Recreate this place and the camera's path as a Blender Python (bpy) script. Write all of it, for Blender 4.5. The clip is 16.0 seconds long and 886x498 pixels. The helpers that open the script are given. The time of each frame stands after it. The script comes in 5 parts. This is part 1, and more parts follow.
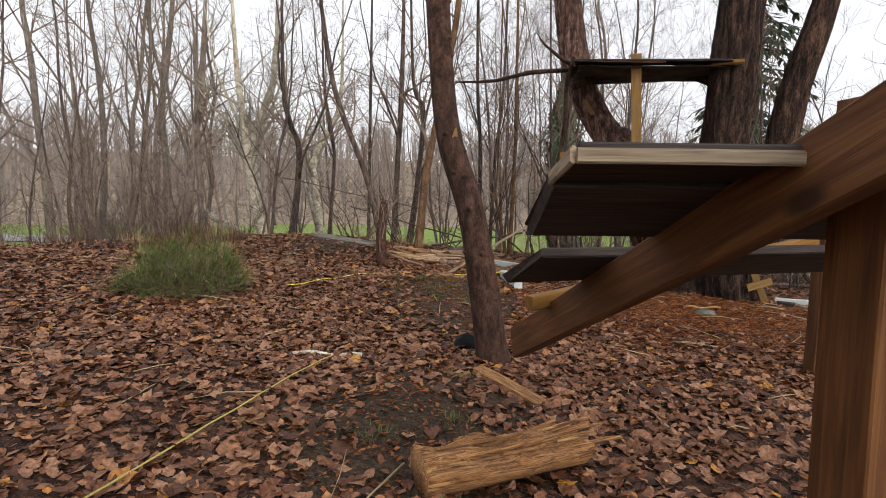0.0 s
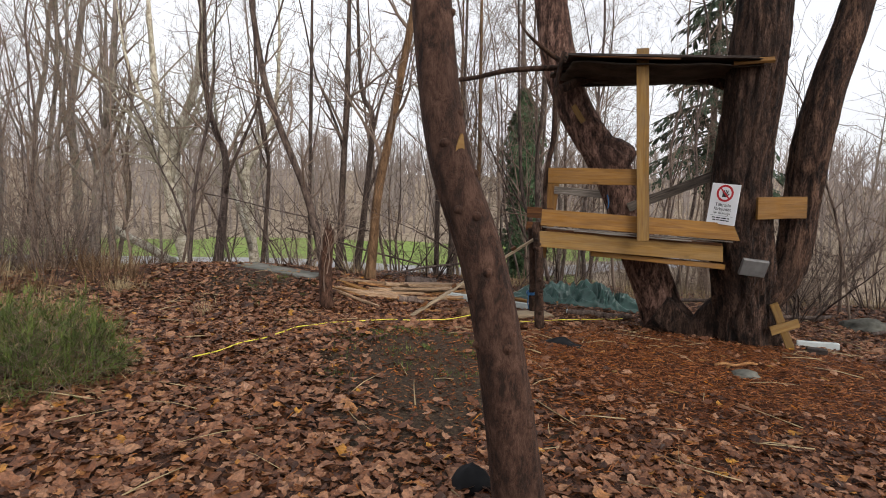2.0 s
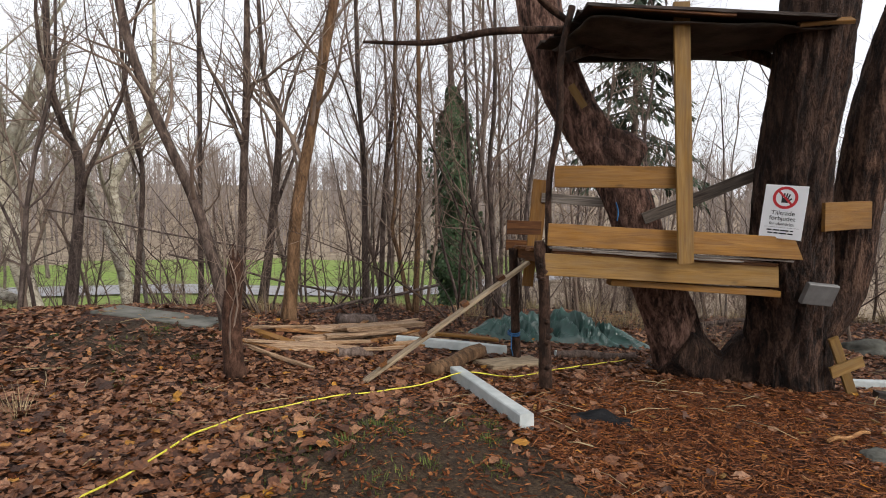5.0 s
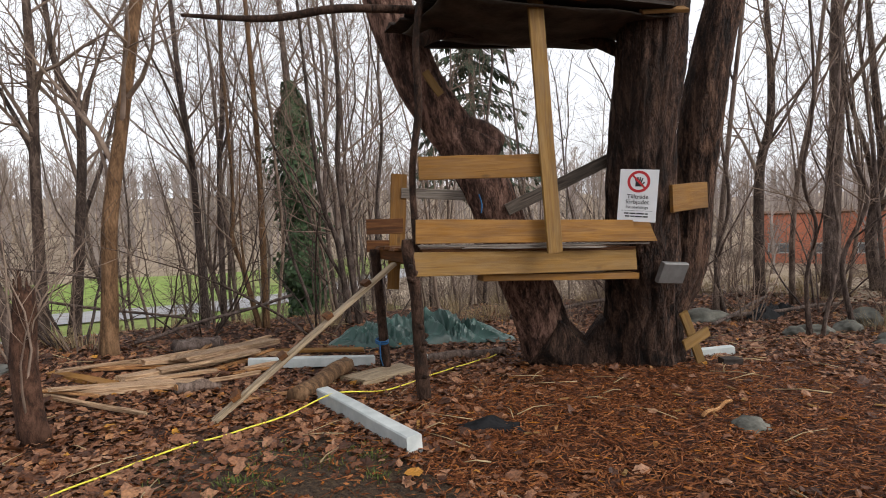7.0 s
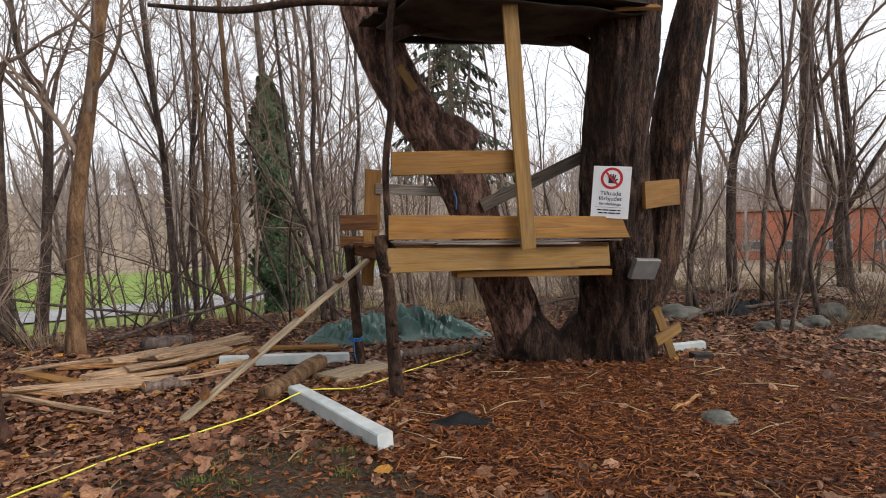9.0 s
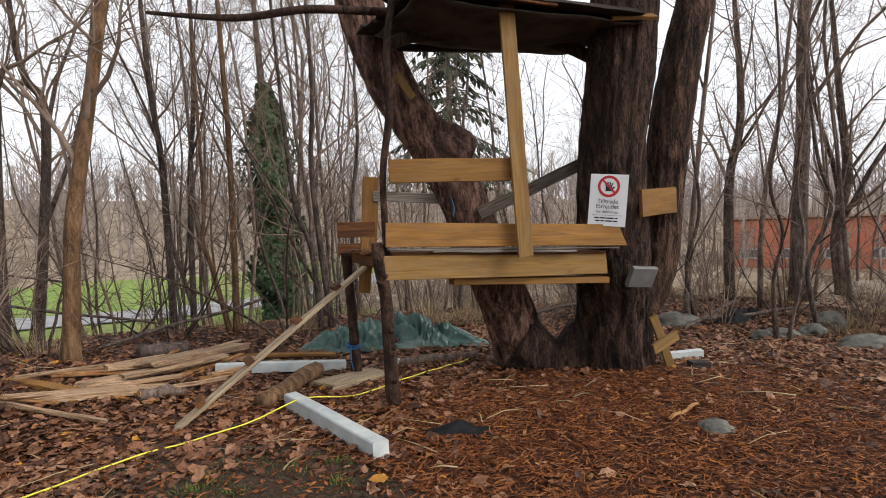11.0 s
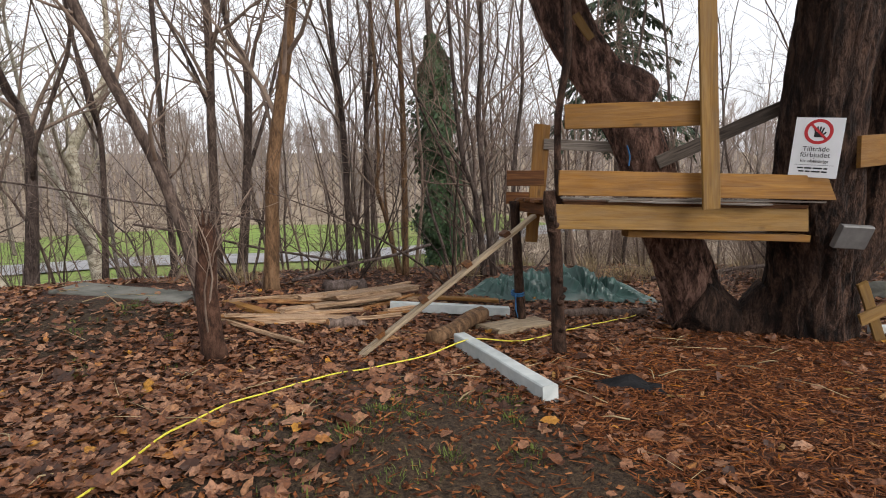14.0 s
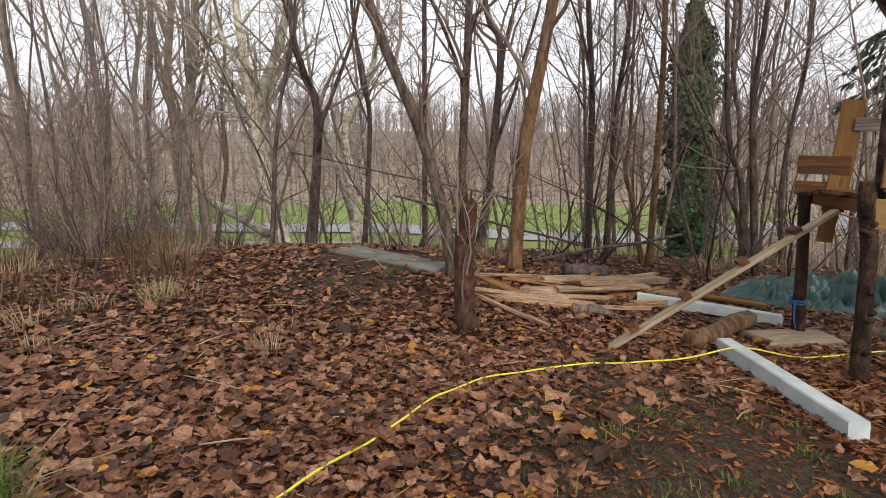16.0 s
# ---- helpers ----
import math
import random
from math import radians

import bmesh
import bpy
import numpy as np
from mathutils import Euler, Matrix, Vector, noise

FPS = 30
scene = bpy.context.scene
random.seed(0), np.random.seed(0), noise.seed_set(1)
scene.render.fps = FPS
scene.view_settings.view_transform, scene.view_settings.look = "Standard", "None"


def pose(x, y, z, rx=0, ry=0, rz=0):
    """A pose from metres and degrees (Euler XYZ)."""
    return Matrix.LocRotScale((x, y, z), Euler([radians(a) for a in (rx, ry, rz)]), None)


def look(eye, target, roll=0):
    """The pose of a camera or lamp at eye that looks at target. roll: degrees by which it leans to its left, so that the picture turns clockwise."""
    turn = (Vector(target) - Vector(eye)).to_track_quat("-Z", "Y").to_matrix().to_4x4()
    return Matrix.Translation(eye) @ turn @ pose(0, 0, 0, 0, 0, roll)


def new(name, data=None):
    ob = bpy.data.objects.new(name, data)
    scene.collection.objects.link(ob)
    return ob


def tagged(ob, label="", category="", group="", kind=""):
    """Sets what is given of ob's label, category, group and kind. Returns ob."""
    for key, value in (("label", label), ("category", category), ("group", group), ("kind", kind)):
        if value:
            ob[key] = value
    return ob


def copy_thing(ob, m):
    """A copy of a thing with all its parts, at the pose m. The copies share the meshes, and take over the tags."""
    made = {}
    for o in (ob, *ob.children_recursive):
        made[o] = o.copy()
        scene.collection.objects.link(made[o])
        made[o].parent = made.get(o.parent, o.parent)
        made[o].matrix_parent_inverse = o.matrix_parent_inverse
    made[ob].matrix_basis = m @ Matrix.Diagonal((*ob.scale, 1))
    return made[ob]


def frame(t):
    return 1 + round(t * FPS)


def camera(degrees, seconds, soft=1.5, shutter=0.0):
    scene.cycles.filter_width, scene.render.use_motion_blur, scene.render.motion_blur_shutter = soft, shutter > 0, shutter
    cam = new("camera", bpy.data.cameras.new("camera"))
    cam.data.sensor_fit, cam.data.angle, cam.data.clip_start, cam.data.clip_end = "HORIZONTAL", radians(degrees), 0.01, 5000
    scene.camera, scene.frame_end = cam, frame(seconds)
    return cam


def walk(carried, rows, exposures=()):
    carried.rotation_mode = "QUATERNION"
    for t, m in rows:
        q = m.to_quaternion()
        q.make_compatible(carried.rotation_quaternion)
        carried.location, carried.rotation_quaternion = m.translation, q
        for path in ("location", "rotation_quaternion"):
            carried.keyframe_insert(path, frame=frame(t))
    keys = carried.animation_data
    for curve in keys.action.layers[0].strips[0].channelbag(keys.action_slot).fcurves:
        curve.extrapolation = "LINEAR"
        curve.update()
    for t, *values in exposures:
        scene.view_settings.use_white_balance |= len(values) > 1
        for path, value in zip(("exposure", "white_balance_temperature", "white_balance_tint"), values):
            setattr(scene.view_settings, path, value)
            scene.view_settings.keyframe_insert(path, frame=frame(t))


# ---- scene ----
cam = camera(75.5, 16.0, soft=0.95)
METRES, EYE, TILT, LEAN, TURN = 5.0, 1.3, -6.0, -1.0, 0.0
ROWS = [
    (0.0, 0.0, 0.0, 0.0, 0.0, 0.0, -0.0),
    (0.5, -0.0195, 0.0888, 0.0135, -0.78, 0.32, 0.03),
    (1.0, -0.0308, 0.1767, 0.0207, -2.05, 0.59, 0.08),
    (1.5, -0.0343, 0.2543, 0.043, -3.88, 0.77, 0.2),
    (2.0, -0.0429, 0.3264, 0.0655, -5.75, 0.92, 0.47),
    (2.5, -0.0443, 0.3947, 0.0799, -7.76, 1.35, 0.67),
    (3.0, -0.0554, 0.4635, 0.0962, -9.47, 1.49, 0.92),
    (5.5, -0.1141, 0.7985, 0.1093, -19.24, 2.22, 3.42),
    (6.0, -0.111, 0.8346, 0.1163, -23.6, 1.95, 4.79),
    (6.5, -0.1106, 0.8412, 0.1149, -27.98, 1.35, 6.17),
    (7.0, -0.1, 0.8411, 0.1139, -31.25, 0.8, 6.97),
    (7.5, -0.094, 0.8404, 0.113, -32.55, 0.6, 7.24),
    (8.0, -0.0927, 0.8378, 0.1107, -33.03, 0.11, 7.29),
    (10.5, -0.0866, 0.8426, 0.1124, -33.48, 0.66, 6.51),
    (11.0, -0.0876, 0.8386, 0.1117, -33.42, 0.95, 6.79),
    (11.5, -0.0868, 0.8351, 0.111, -34.53, 1.21, 7.27),
    (12.0, -0.0872, 0.8349, 0.1104, -35.1, 0.79, 7.15),
    (12.5, -0.0978, 0.8402, 0.1093, -28.64, -0.7, 7.13),
    (13.0, -0.1061, 0.8415, 0.1078, -22.09, -0.98, 5.86),
    (13.5, -0.1039, 0.839, 0.1044, -22.06, -1.89, 5.87),
    (14.0, -0.1106, 0.8492, 0.1053, -18.01, -2.11, 4.86),
    (14.5, -0.1232, 0.8645, 0.1089, -11.53, -1.88, 3.64),
    (15.0, -0.1321, 0.8729, 0.1095, -6.59, -2.43, 2.77),
    (15.5, -0.1408, 0.8764, 0.1092, -1.85, -3.36, 1.67),
    (16.0, -0.1549, 0.8819, 0.1101, 4.04, -2.9, 1.06),
]
walk(cam, [(t, pose(0, 0, EYE, TILT, LEAN, TURN) @ pose(METRES * x, METRES * y, METRES * z, 90 + pitch, roll, yaw)) for t, x, y, z, yaw, pitch, roll in ROWS], [(0.0, 0.0), (5.5, 0.04), (8.0, 0.1), (16.0, 0.12)])

# ---- light ----
SUN_EL, SUN_AZ = radians(32), radians(150)
world = bpy.data.worlds.new("overcast_sky")
scene.world = world
world.use_nodes = True
wt = world.node_tree
wt.nodes.clear()
w_sky = wt.nodes.new("ShaderNodeTexSky")
w_sky.sky_type = "NISHITA"
w_sky.sun_disc = False
w_sky.sun_elevation, w_sky.sun_rotation = SUN_EL, SUN_AZ
w_sky.air_density, w_sky.dust_density = 1.0, 4.0
w_sat = wt.nodes.new("ShaderNodeHueSaturation")
w_sat.inputs["Saturation"].default_value = 0.12
w_bg = wt.nodes.new("ShaderNodeBackground")
w_bg.inputs["Strength"].default_value = 0.1
w_cloud = wt.nodes.new("ShaderNodeBackground")          # the closed, white cloud deck
w_cloud.inputs["Color"].default_value = (0.90, 0.91, 0.97, 1)
w_cloud.inputs["Strength"].default_value = 0.76
w_add = wt.nodes.new("ShaderNodeAddShader")
w_out = wt.nodes.new("ShaderNodeOutputWorld")
wt.links.new(w_sky.outputs["Color"], w_sat.inputs["Color"])
wt.links.new(w_sat.outputs["Color"], w_bg.inputs["Color"])
wt.links.new(w_bg.outputs[0], w_add.inputs[0])
wt.links.new(w_cloud.outputs[0], w_add.inputs[1])
wt.links.new(w_add.outputs[0], w_out.inputs["Surface"])
sun = new("sun", bpy.data.lights.new("sun", "SUN"))
sun.data.energy, sun.data.angle, sun.data.color = 1.0, radians(20), (1.0, 0.94, 0.86)
sun.matrix_world = look((0, 0, 0), (-math.sin(SUN_AZ) * math.cos(SUN_EL), -math.cos(SUN_AZ) * math.cos(SUN_EL), -math.sin(SUN_EL)))


# ---- materials ----
def node(nt, kind, inputs=None, operation="", data_type="", blend_type=""):
    n = nt.nodes.new(kind)
    if operation:
        n.operation = operation
    if data_type:
        n.data_type = data_type
    if blend_type:
        n.blend_type = blend_type
    for k, v in (inputs or {}).items():
        if isinstance(v, bpy.types.NodeSocket):
            nt.links.new(v, n.inputs[k])
        else:
            n.inputs[k].default_value = v
    return n


def ramp(nt, fac, stops):
    r = node(nt, "ShaderNodeValToRGB", {0: fac})
    els = r.color_ramp.elements
    while len(els) < len(stops):
        els.new(0.5)
    for el, (p, c) in zip(els, stops):
        el.position = p
        el.color = (*c, 1) if len(c) == 3 else c
    return r.outputs["Color"]


def mixc(nt, fac, a, b, blend="MIX"):
    m = node(nt, "ShaderNodeMix", data_type="RGBA", blend_type=blend)
    for k, v in ((0, fac), (6, a), (7, b)):
        if isinstance(v, bpy.types.NodeSocket):
            nt.links.new(v, m.inputs[k])
        else:
            m.inputs[k].default_value = (*v, 1) if isinstance(v, tuple) and len(v) == 3 else v
    return m.outputs[2]


def rich(c, k=1.15):
    """The colour c with its saturation raised, its lightness kept."""
    l = 0.3 * c[0] + 0.6 * c[1] + 0.1 * c[2]
    return tuple(max(0.002, l + (q - l) * k) for q in c[:3])


def start_mat(name, rough=0.85, metallic=0.0, spec=0.3):
    m = bpy.data.materials.new(name)
    m.use_nodes = True
    nt = m.node_tree
    b = nt.nodes["Principled BSDF"]
    b.inputs["Roughness"].default_value = rough
    b.inputs["Metallic"].default_value = metallic
    b.inputs["Specular IOR Level"].default_value = spec
    return m, nt, b


def coords(nt, scale, kind="Object"):
    tc = node(nt, "ShaderNodeTexCoord")
    return node(nt, "ShaderNodeMapping", {"Vector": tc.outputs[kind], "Scale": scale}).outputs[0]


def noise_tex(nt, vec, scale, detail=4.0, rough=0.6, distort=0.0):
    return node(nt, "ShaderNodeTexNoise", {"Vector": vec, "Scale": scale, "Detail": detail, "Roughness": rough, "Distortion": distort}).outputs["Fac"]


def bump(nt, b, height, strength, dist):
    n = node(nt, "ShaderNodeBump", {"Height": height, "Strength": strength, "Distance": dist})
    nt.links.new(n.outputs[0], b.inputs["Normal"])


def bark(name, dark, mid, light, stretch=0.22, scale=16.0, depth=0.02, algae=0.0, rough=0.9):
    m, nt, b = start_mat(name, rough)
    dark, mid, light = rich(dark), rich(mid), rich(light)
    v = coords(nt, (1, 1, stretch))
    fine = noise_tex(nt, v, scale, 6, 0.65, 0.4)
    big = noise_tex(nt, coords(nt, (1, 1, 0.5)), 2.3, 3)
    grit = noise_tex(nt, coords(nt, (1, 1, 0.4)), scale * 4.5, 4, 0.7)
    crack = node(nt, "ShaderNodeMath", {0: grit, 1: 0.45, 2: fine}, operation="MULTIPLY_ADD").outputs[0]
    crack = node(nt, "ShaderNodeMath", {0: crack, 1: 0.225}, operation="SUBTRACT").outputs[0]
    c = ramp(nt, crack, [(0.37, dark), (0.5, mid), (0.64, light)])
    c = mixc(nt, ramp(nt, big, [(0.4, (0, 0, 0)), (0.7, (0.55, 0.55, 0.55))]), c, tuple(0.55 * q for q in mid))
    if algae:
        patch = noise_tex(nt, coords(nt, (1, 1, 0.6)), 5.0, 5)
        c = mixc(nt, ramp(nt, patch, [(0.5, (0, 0, 0)), (0.68, (algae, algae, algae))]), c, (0.13, 0.15, 0.06))
    info = node(nt, "ShaderNodeObjectInfo")
    c = mixc(nt, 1.0, c, ramp(nt, info.outputs["Random"], [(0, (0.75, 0.75, 0.78)), (1, (1.2, 1.15, 1.1))]), "MULTIPLY")
    nt.links.new(c, b.inputs["Base Color"])
    bump(nt, b, crack, 1.0, depth)
    return m


def timber(name, dark, mid, light, knots=True, grey=0.0, rough=0.7, rings=1.0, spread_=0.14):
    """Sawn wood; the grain runs along the piece's own x."""
    m, nt, b = start_mat(name, rough)
    info = node(nt, "ShaderNodeObjectInfo")
    tc = node(nt, "ShaderNodeTexCoord")
    shift = node(nt, "ShaderNodeVectorMath", {0: tc.outputs["Object"], 1: info.outputs["Random"]}, operation="ADD")
    v = node(nt, "ShaderNodeMapping", {"Vector": shift.outputs[0], "Scale": (0.6, 11, 11)}).outputs[0]
    grain = noise_tex(nt, v, 5.0 * rings, 5, 0.6, 1.2)
    wide = noise_tex(nt, node(nt, "ShaderNodeMapping", {"Vector": shift.outputs[0], "Scale": (1, 3, 3)}).outputs[0], 2.2, 3)
    c = ramp(nt, grain, [(0.5 - spread_, dark), (0.5, mid), (0.5 + spread_, light)])
    c = mixc(nt, ramp(nt, wide, [(0.42, (0, 0, 0)), (0.72, (0.5, 0.5, 0.5))]), c, tuple(0.6 * q for q in dark))
    if knots:
        vo = node(nt, "ShaderNodeTexVoronoi", {"Vector": node(nt, "ShaderNodeMapping", {"Vector": shift.outputs[0], "Scale": (2.2, 5.0, 5.0)}).outputs[0], "Scale": 1.0})
        c = mixc(nt, ramp(nt, vo.outputs["Distance"], [(0.07, (0.85, 0.85, 0.85)), (0.13, (0, 0, 0))]), c, tuple(0.35 * q for q in dark))
    if grey:
        w = noise_tex(nt, node(nt, "ShaderNodeMapping", {"Vector": shift.outputs[0], "Scale": (1, 6, 6)}).outputs[0], 4, 6)
        c = mixc(nt, ramp(nt, w, [(0.35, (0, 0, 0)), (0.65, (grey, grey, grey))]), c, (0.2, 0.18, 0.16))
    c = mixc(nt, 1.0, c, ramp(nt, info.outputs["Random"], [(0, (0.8, 0.8, 0.8)), (1, (1.15, 1.12, 1.08))]), "MULTIPLY")
    nt.links.new(c, b.inputs["Base Color"])
    bump(nt, b, grain, 0.6, 0.006)
    return m


def plain(name, c0, c1, rough=0.6, scale=8.0, metallic=0.0, bumps=0.2, dist=0.005, spec=0.3):
    m, nt, b = start_mat(name, rough, metallic, spec)
    n = noise_tex(nt, coords(nt, (1, 1, 1)), scale, 5)
    nt.links.new(ramp(nt, n, [(0.32, c0), (0.68, c1)]), b.inputs["Base Color"])
    bump(nt, b, noise_tex(nt, coords(nt, (1, 1, 1)), scale * 5, 4), bumps, dist)
    return m


M_PINE = bark("bark_pine", (0.007, 0.004, 0.003), (0.046, 0.026, 0.018), (0.15, 0.092, 0.066), 0.24, 13, 0.08)
M_PINK = bark("bark_pink", (0.014, 0.008, 0.006), (0.098, 0.056, 0.043), (0.27, 0.172, 0.138), 0.32, 13, 0.05)
M_POST = bark("bark_wet", (0.010, 0.005, 0.003), (0.036, 0.019, 0.012), (0.085, 0.05, 0.035), 0.5, 16, 0.03)
M_NEAR = bark("bark_near", (0.016, 0.008, 0.005), (0.052, 0.026, 0.017), (0.10, 0.057, 0.040), 0.5, 20, 0.012)
M_GREY = bark("bark_grey", (0.085, 0.07, 0.062), (0.195, 0.166, 0.148), (0.32, 0.28, 0.253), 0.3, 14, 0.02, 0.35)
M_DARK = bark("bark_dark", (0.046, 0.033, 0.028), (0.12, 0.091, 0.076), (0.215, 0.17, 0.148), 0.3, 18, 0.015)
M_EDGE = bark("bark_edge", (0.026, 0.018, 0.015), (0.078, 0.057, 0.047), (0.155, 0.12, 0.102), 0.3, 16, 0.015)
M_TAN = bark("bark_tan", (0.055, 0.033, 0.019), (0.132, 0.080, 0.046), (0.22, 0.142, 0.088), 0.25, 16, 0.012)
M_BIRCH = bark("bark_birch", (0.22, 0.19, 0.15), (0.52, 0.48, 0.39), (0.68, 0.65, 0.56), 1.3, 7, 0.012, 0.3)
M_TWIG = plain("twig", (0.125, 0.086, 0.063), (0.27, 0.198, 0.153), 0.9, 6)
M_TWIGP = plain("twig_pale", (0.22, 0.19, 0.14), (0.4, 0.355, 0.27), 0.9, 6)
M_WOOD = timber("fresh_pine", (0.148, 0.062, 0.008), (0.218, 0.100, 0.014), (0.29, 0.142, 0.026), grey=0.14, rings=0.6, spread_=0.24)
M_PALE = timber("pale_pine", (0.16, 0.08, 0.016), (0.235, 0.126, 0.026), (0.315, 0.18, 0.048), grey=0.18, rings=0.6, spread_=0.24)
M_BROWN = timber("brown_board", (0.05, 0.018, 0.005), (0.105, 0.040, 0.011), (0.185, 0.078, 0.023), rings=0.6, spread_=0.2)
M_GREYW = timber("weathered_board", (0.10, 0.08, 0.065), (0.19, 0.16, 0.135), (0.3, 0.265, 0.23), False, 0.5, 0.85)
M_GREYD = timber("dark_grey_board", (0.035, 0.026, 0.02), (0.075, 0.058, 0.046), (0.13, 0.105, 0.085), False, 0.2, 0.85)
# near black: wet wood, with the shade of board undersides put into the colour
M_DARKW = timber("dark_wet_shaded_board", (0.010, 0.006, 0.005), (0.022, 0.014, 0.011), (0.045, 0.03, 0.024), False, 0.08, 0.75)
M_SPLIT = timber("split_wood", (0.10, 0.036, 0.010), (0.31, 0.14, 0.046), (0.52, 0.29, 0.12), False, 0.12, 0.85, 2.2)
M_SPLITP = timber("pale_split_wood", (0.17, 0.096, 0.05), (0.37, 0.235, 0.135), (0.55, 0.39, 0.255), False, 0.2, 0.85, 1.6)
M_WHITE = plain("grey_white_paint", (0.36, 0.39, 0.385), (0.52, 0.545, 0.53), 0.6, 7)
M_CONC = plain("concrete", (0.085, 0.085, 0.072), (0.19, 0.185, 0.16), 0.9, 5, bumps=0.5)
M_ROCK = plain("rock", (0.05, 0.05, 0.042), (0.165, 0.158, 0.132), 0.85, 5, bumps=0.8, dist=0.01)
M_TARP = plain("green_tarp", (0.018, 0.05, 0.042), (0.042, 0.098, 0.082), 0.28, 3, spec=0.5)
M_BLACK = plain("black_cloth", (0.005, 0.005, 0.006), (0.012, 0.012, 0.013), 0.7, 12, spec=0.15)
M_ROPE = plain("yellow_rope", (0.55, 0.48, 0.03), (0.75, 0.68, 0.10), 0.6, 60)
M_ROPED = plain("faded_rope", (0.3, 0.24, 0.06), (0.42, 0.35, 0.11), 0.7, 60)
M_METAL = plain("grey_metal", (0.11, 0.105, 0.1), (0.17, 0.165, 0.16), 0.5, 9, 0.2)
M_IVY = plain("ivy_leaf", (0.022, 0.05, 0.02), (0.075, 0.13, 0.05), 0.5, 9)
M_GRASSB = plain("grass_blade", (0.035, 0.058, 0.010), (0.135, 0.16, 0.034), 0.8, 6)
M_HAY = plain("dry_grass", (0.22, 0.16, 0.085), (0.4, 0.31, 0.18), 0.9, 5)
M_NEEDLE = plain("spruce_needles", (0.02, 0.035, 0.02), (0.05, 0.075, 0.04), 0.8, 6)
M_ROAD = plain("path_gravel", (0.26, 0.255, 0.26), (0.36, 0.355, 0.36), 0.9, 1.2)
# bark brown paled: the haze of distance is put into this colour
M_FAR_HAZE = plain("far_wood", (0.215, 0.178, 0.158), (0.335, 0.284, 0.256), 1.0, 0.3, bumps=0.0)


def leaf_mat(name, tone, gloss=0.35):
    m, nt, b = start_mat(name, 0.55, 0.0, gloss)
    geo = node(nt, "ShaderNodeNewGeometry")
    info = node(nt, "ShaderNodeObjectInfo")
    pick = node(nt, "ShaderNodeMath", {0: geo.outputs["Random Per Island"], 1: info.outputs["Random"]}, operation="ADD")
    pick = node(nt, "ShaderNodeMath", {0: pick.outputs[0]}, operation="FRACT")
    c = ramp(nt, pick.outputs[0], [(0.0, (0.0398, 0.0150, 0.0067)), (0.22, (0.0936, 0.0333, 0.0138)), (0.5, (0.1661, 0.0643, 0.0286)), (0.74, (0.2410, 0.1100, 0.0572)), (0.93, (0.315, 0.164, 0.096)), (0.985, (0.3159, 0.1264, 0.0302)), (1.0, (0.4212, 0.1989, 0.0216))])
    vein = noise_tex(nt, coords(nt, (1, 1, 1)), 55, 3)
    c = mixc(nt, 1.0, c, ramp(nt, vein, [(0.36, tuple(0.5 * q for q in tone)), (0.64, tuple(1.1 * q for q in tone))]), "MULTIPLY")
    nt.links.new(c, b.inputs["Base Color"])
    return m


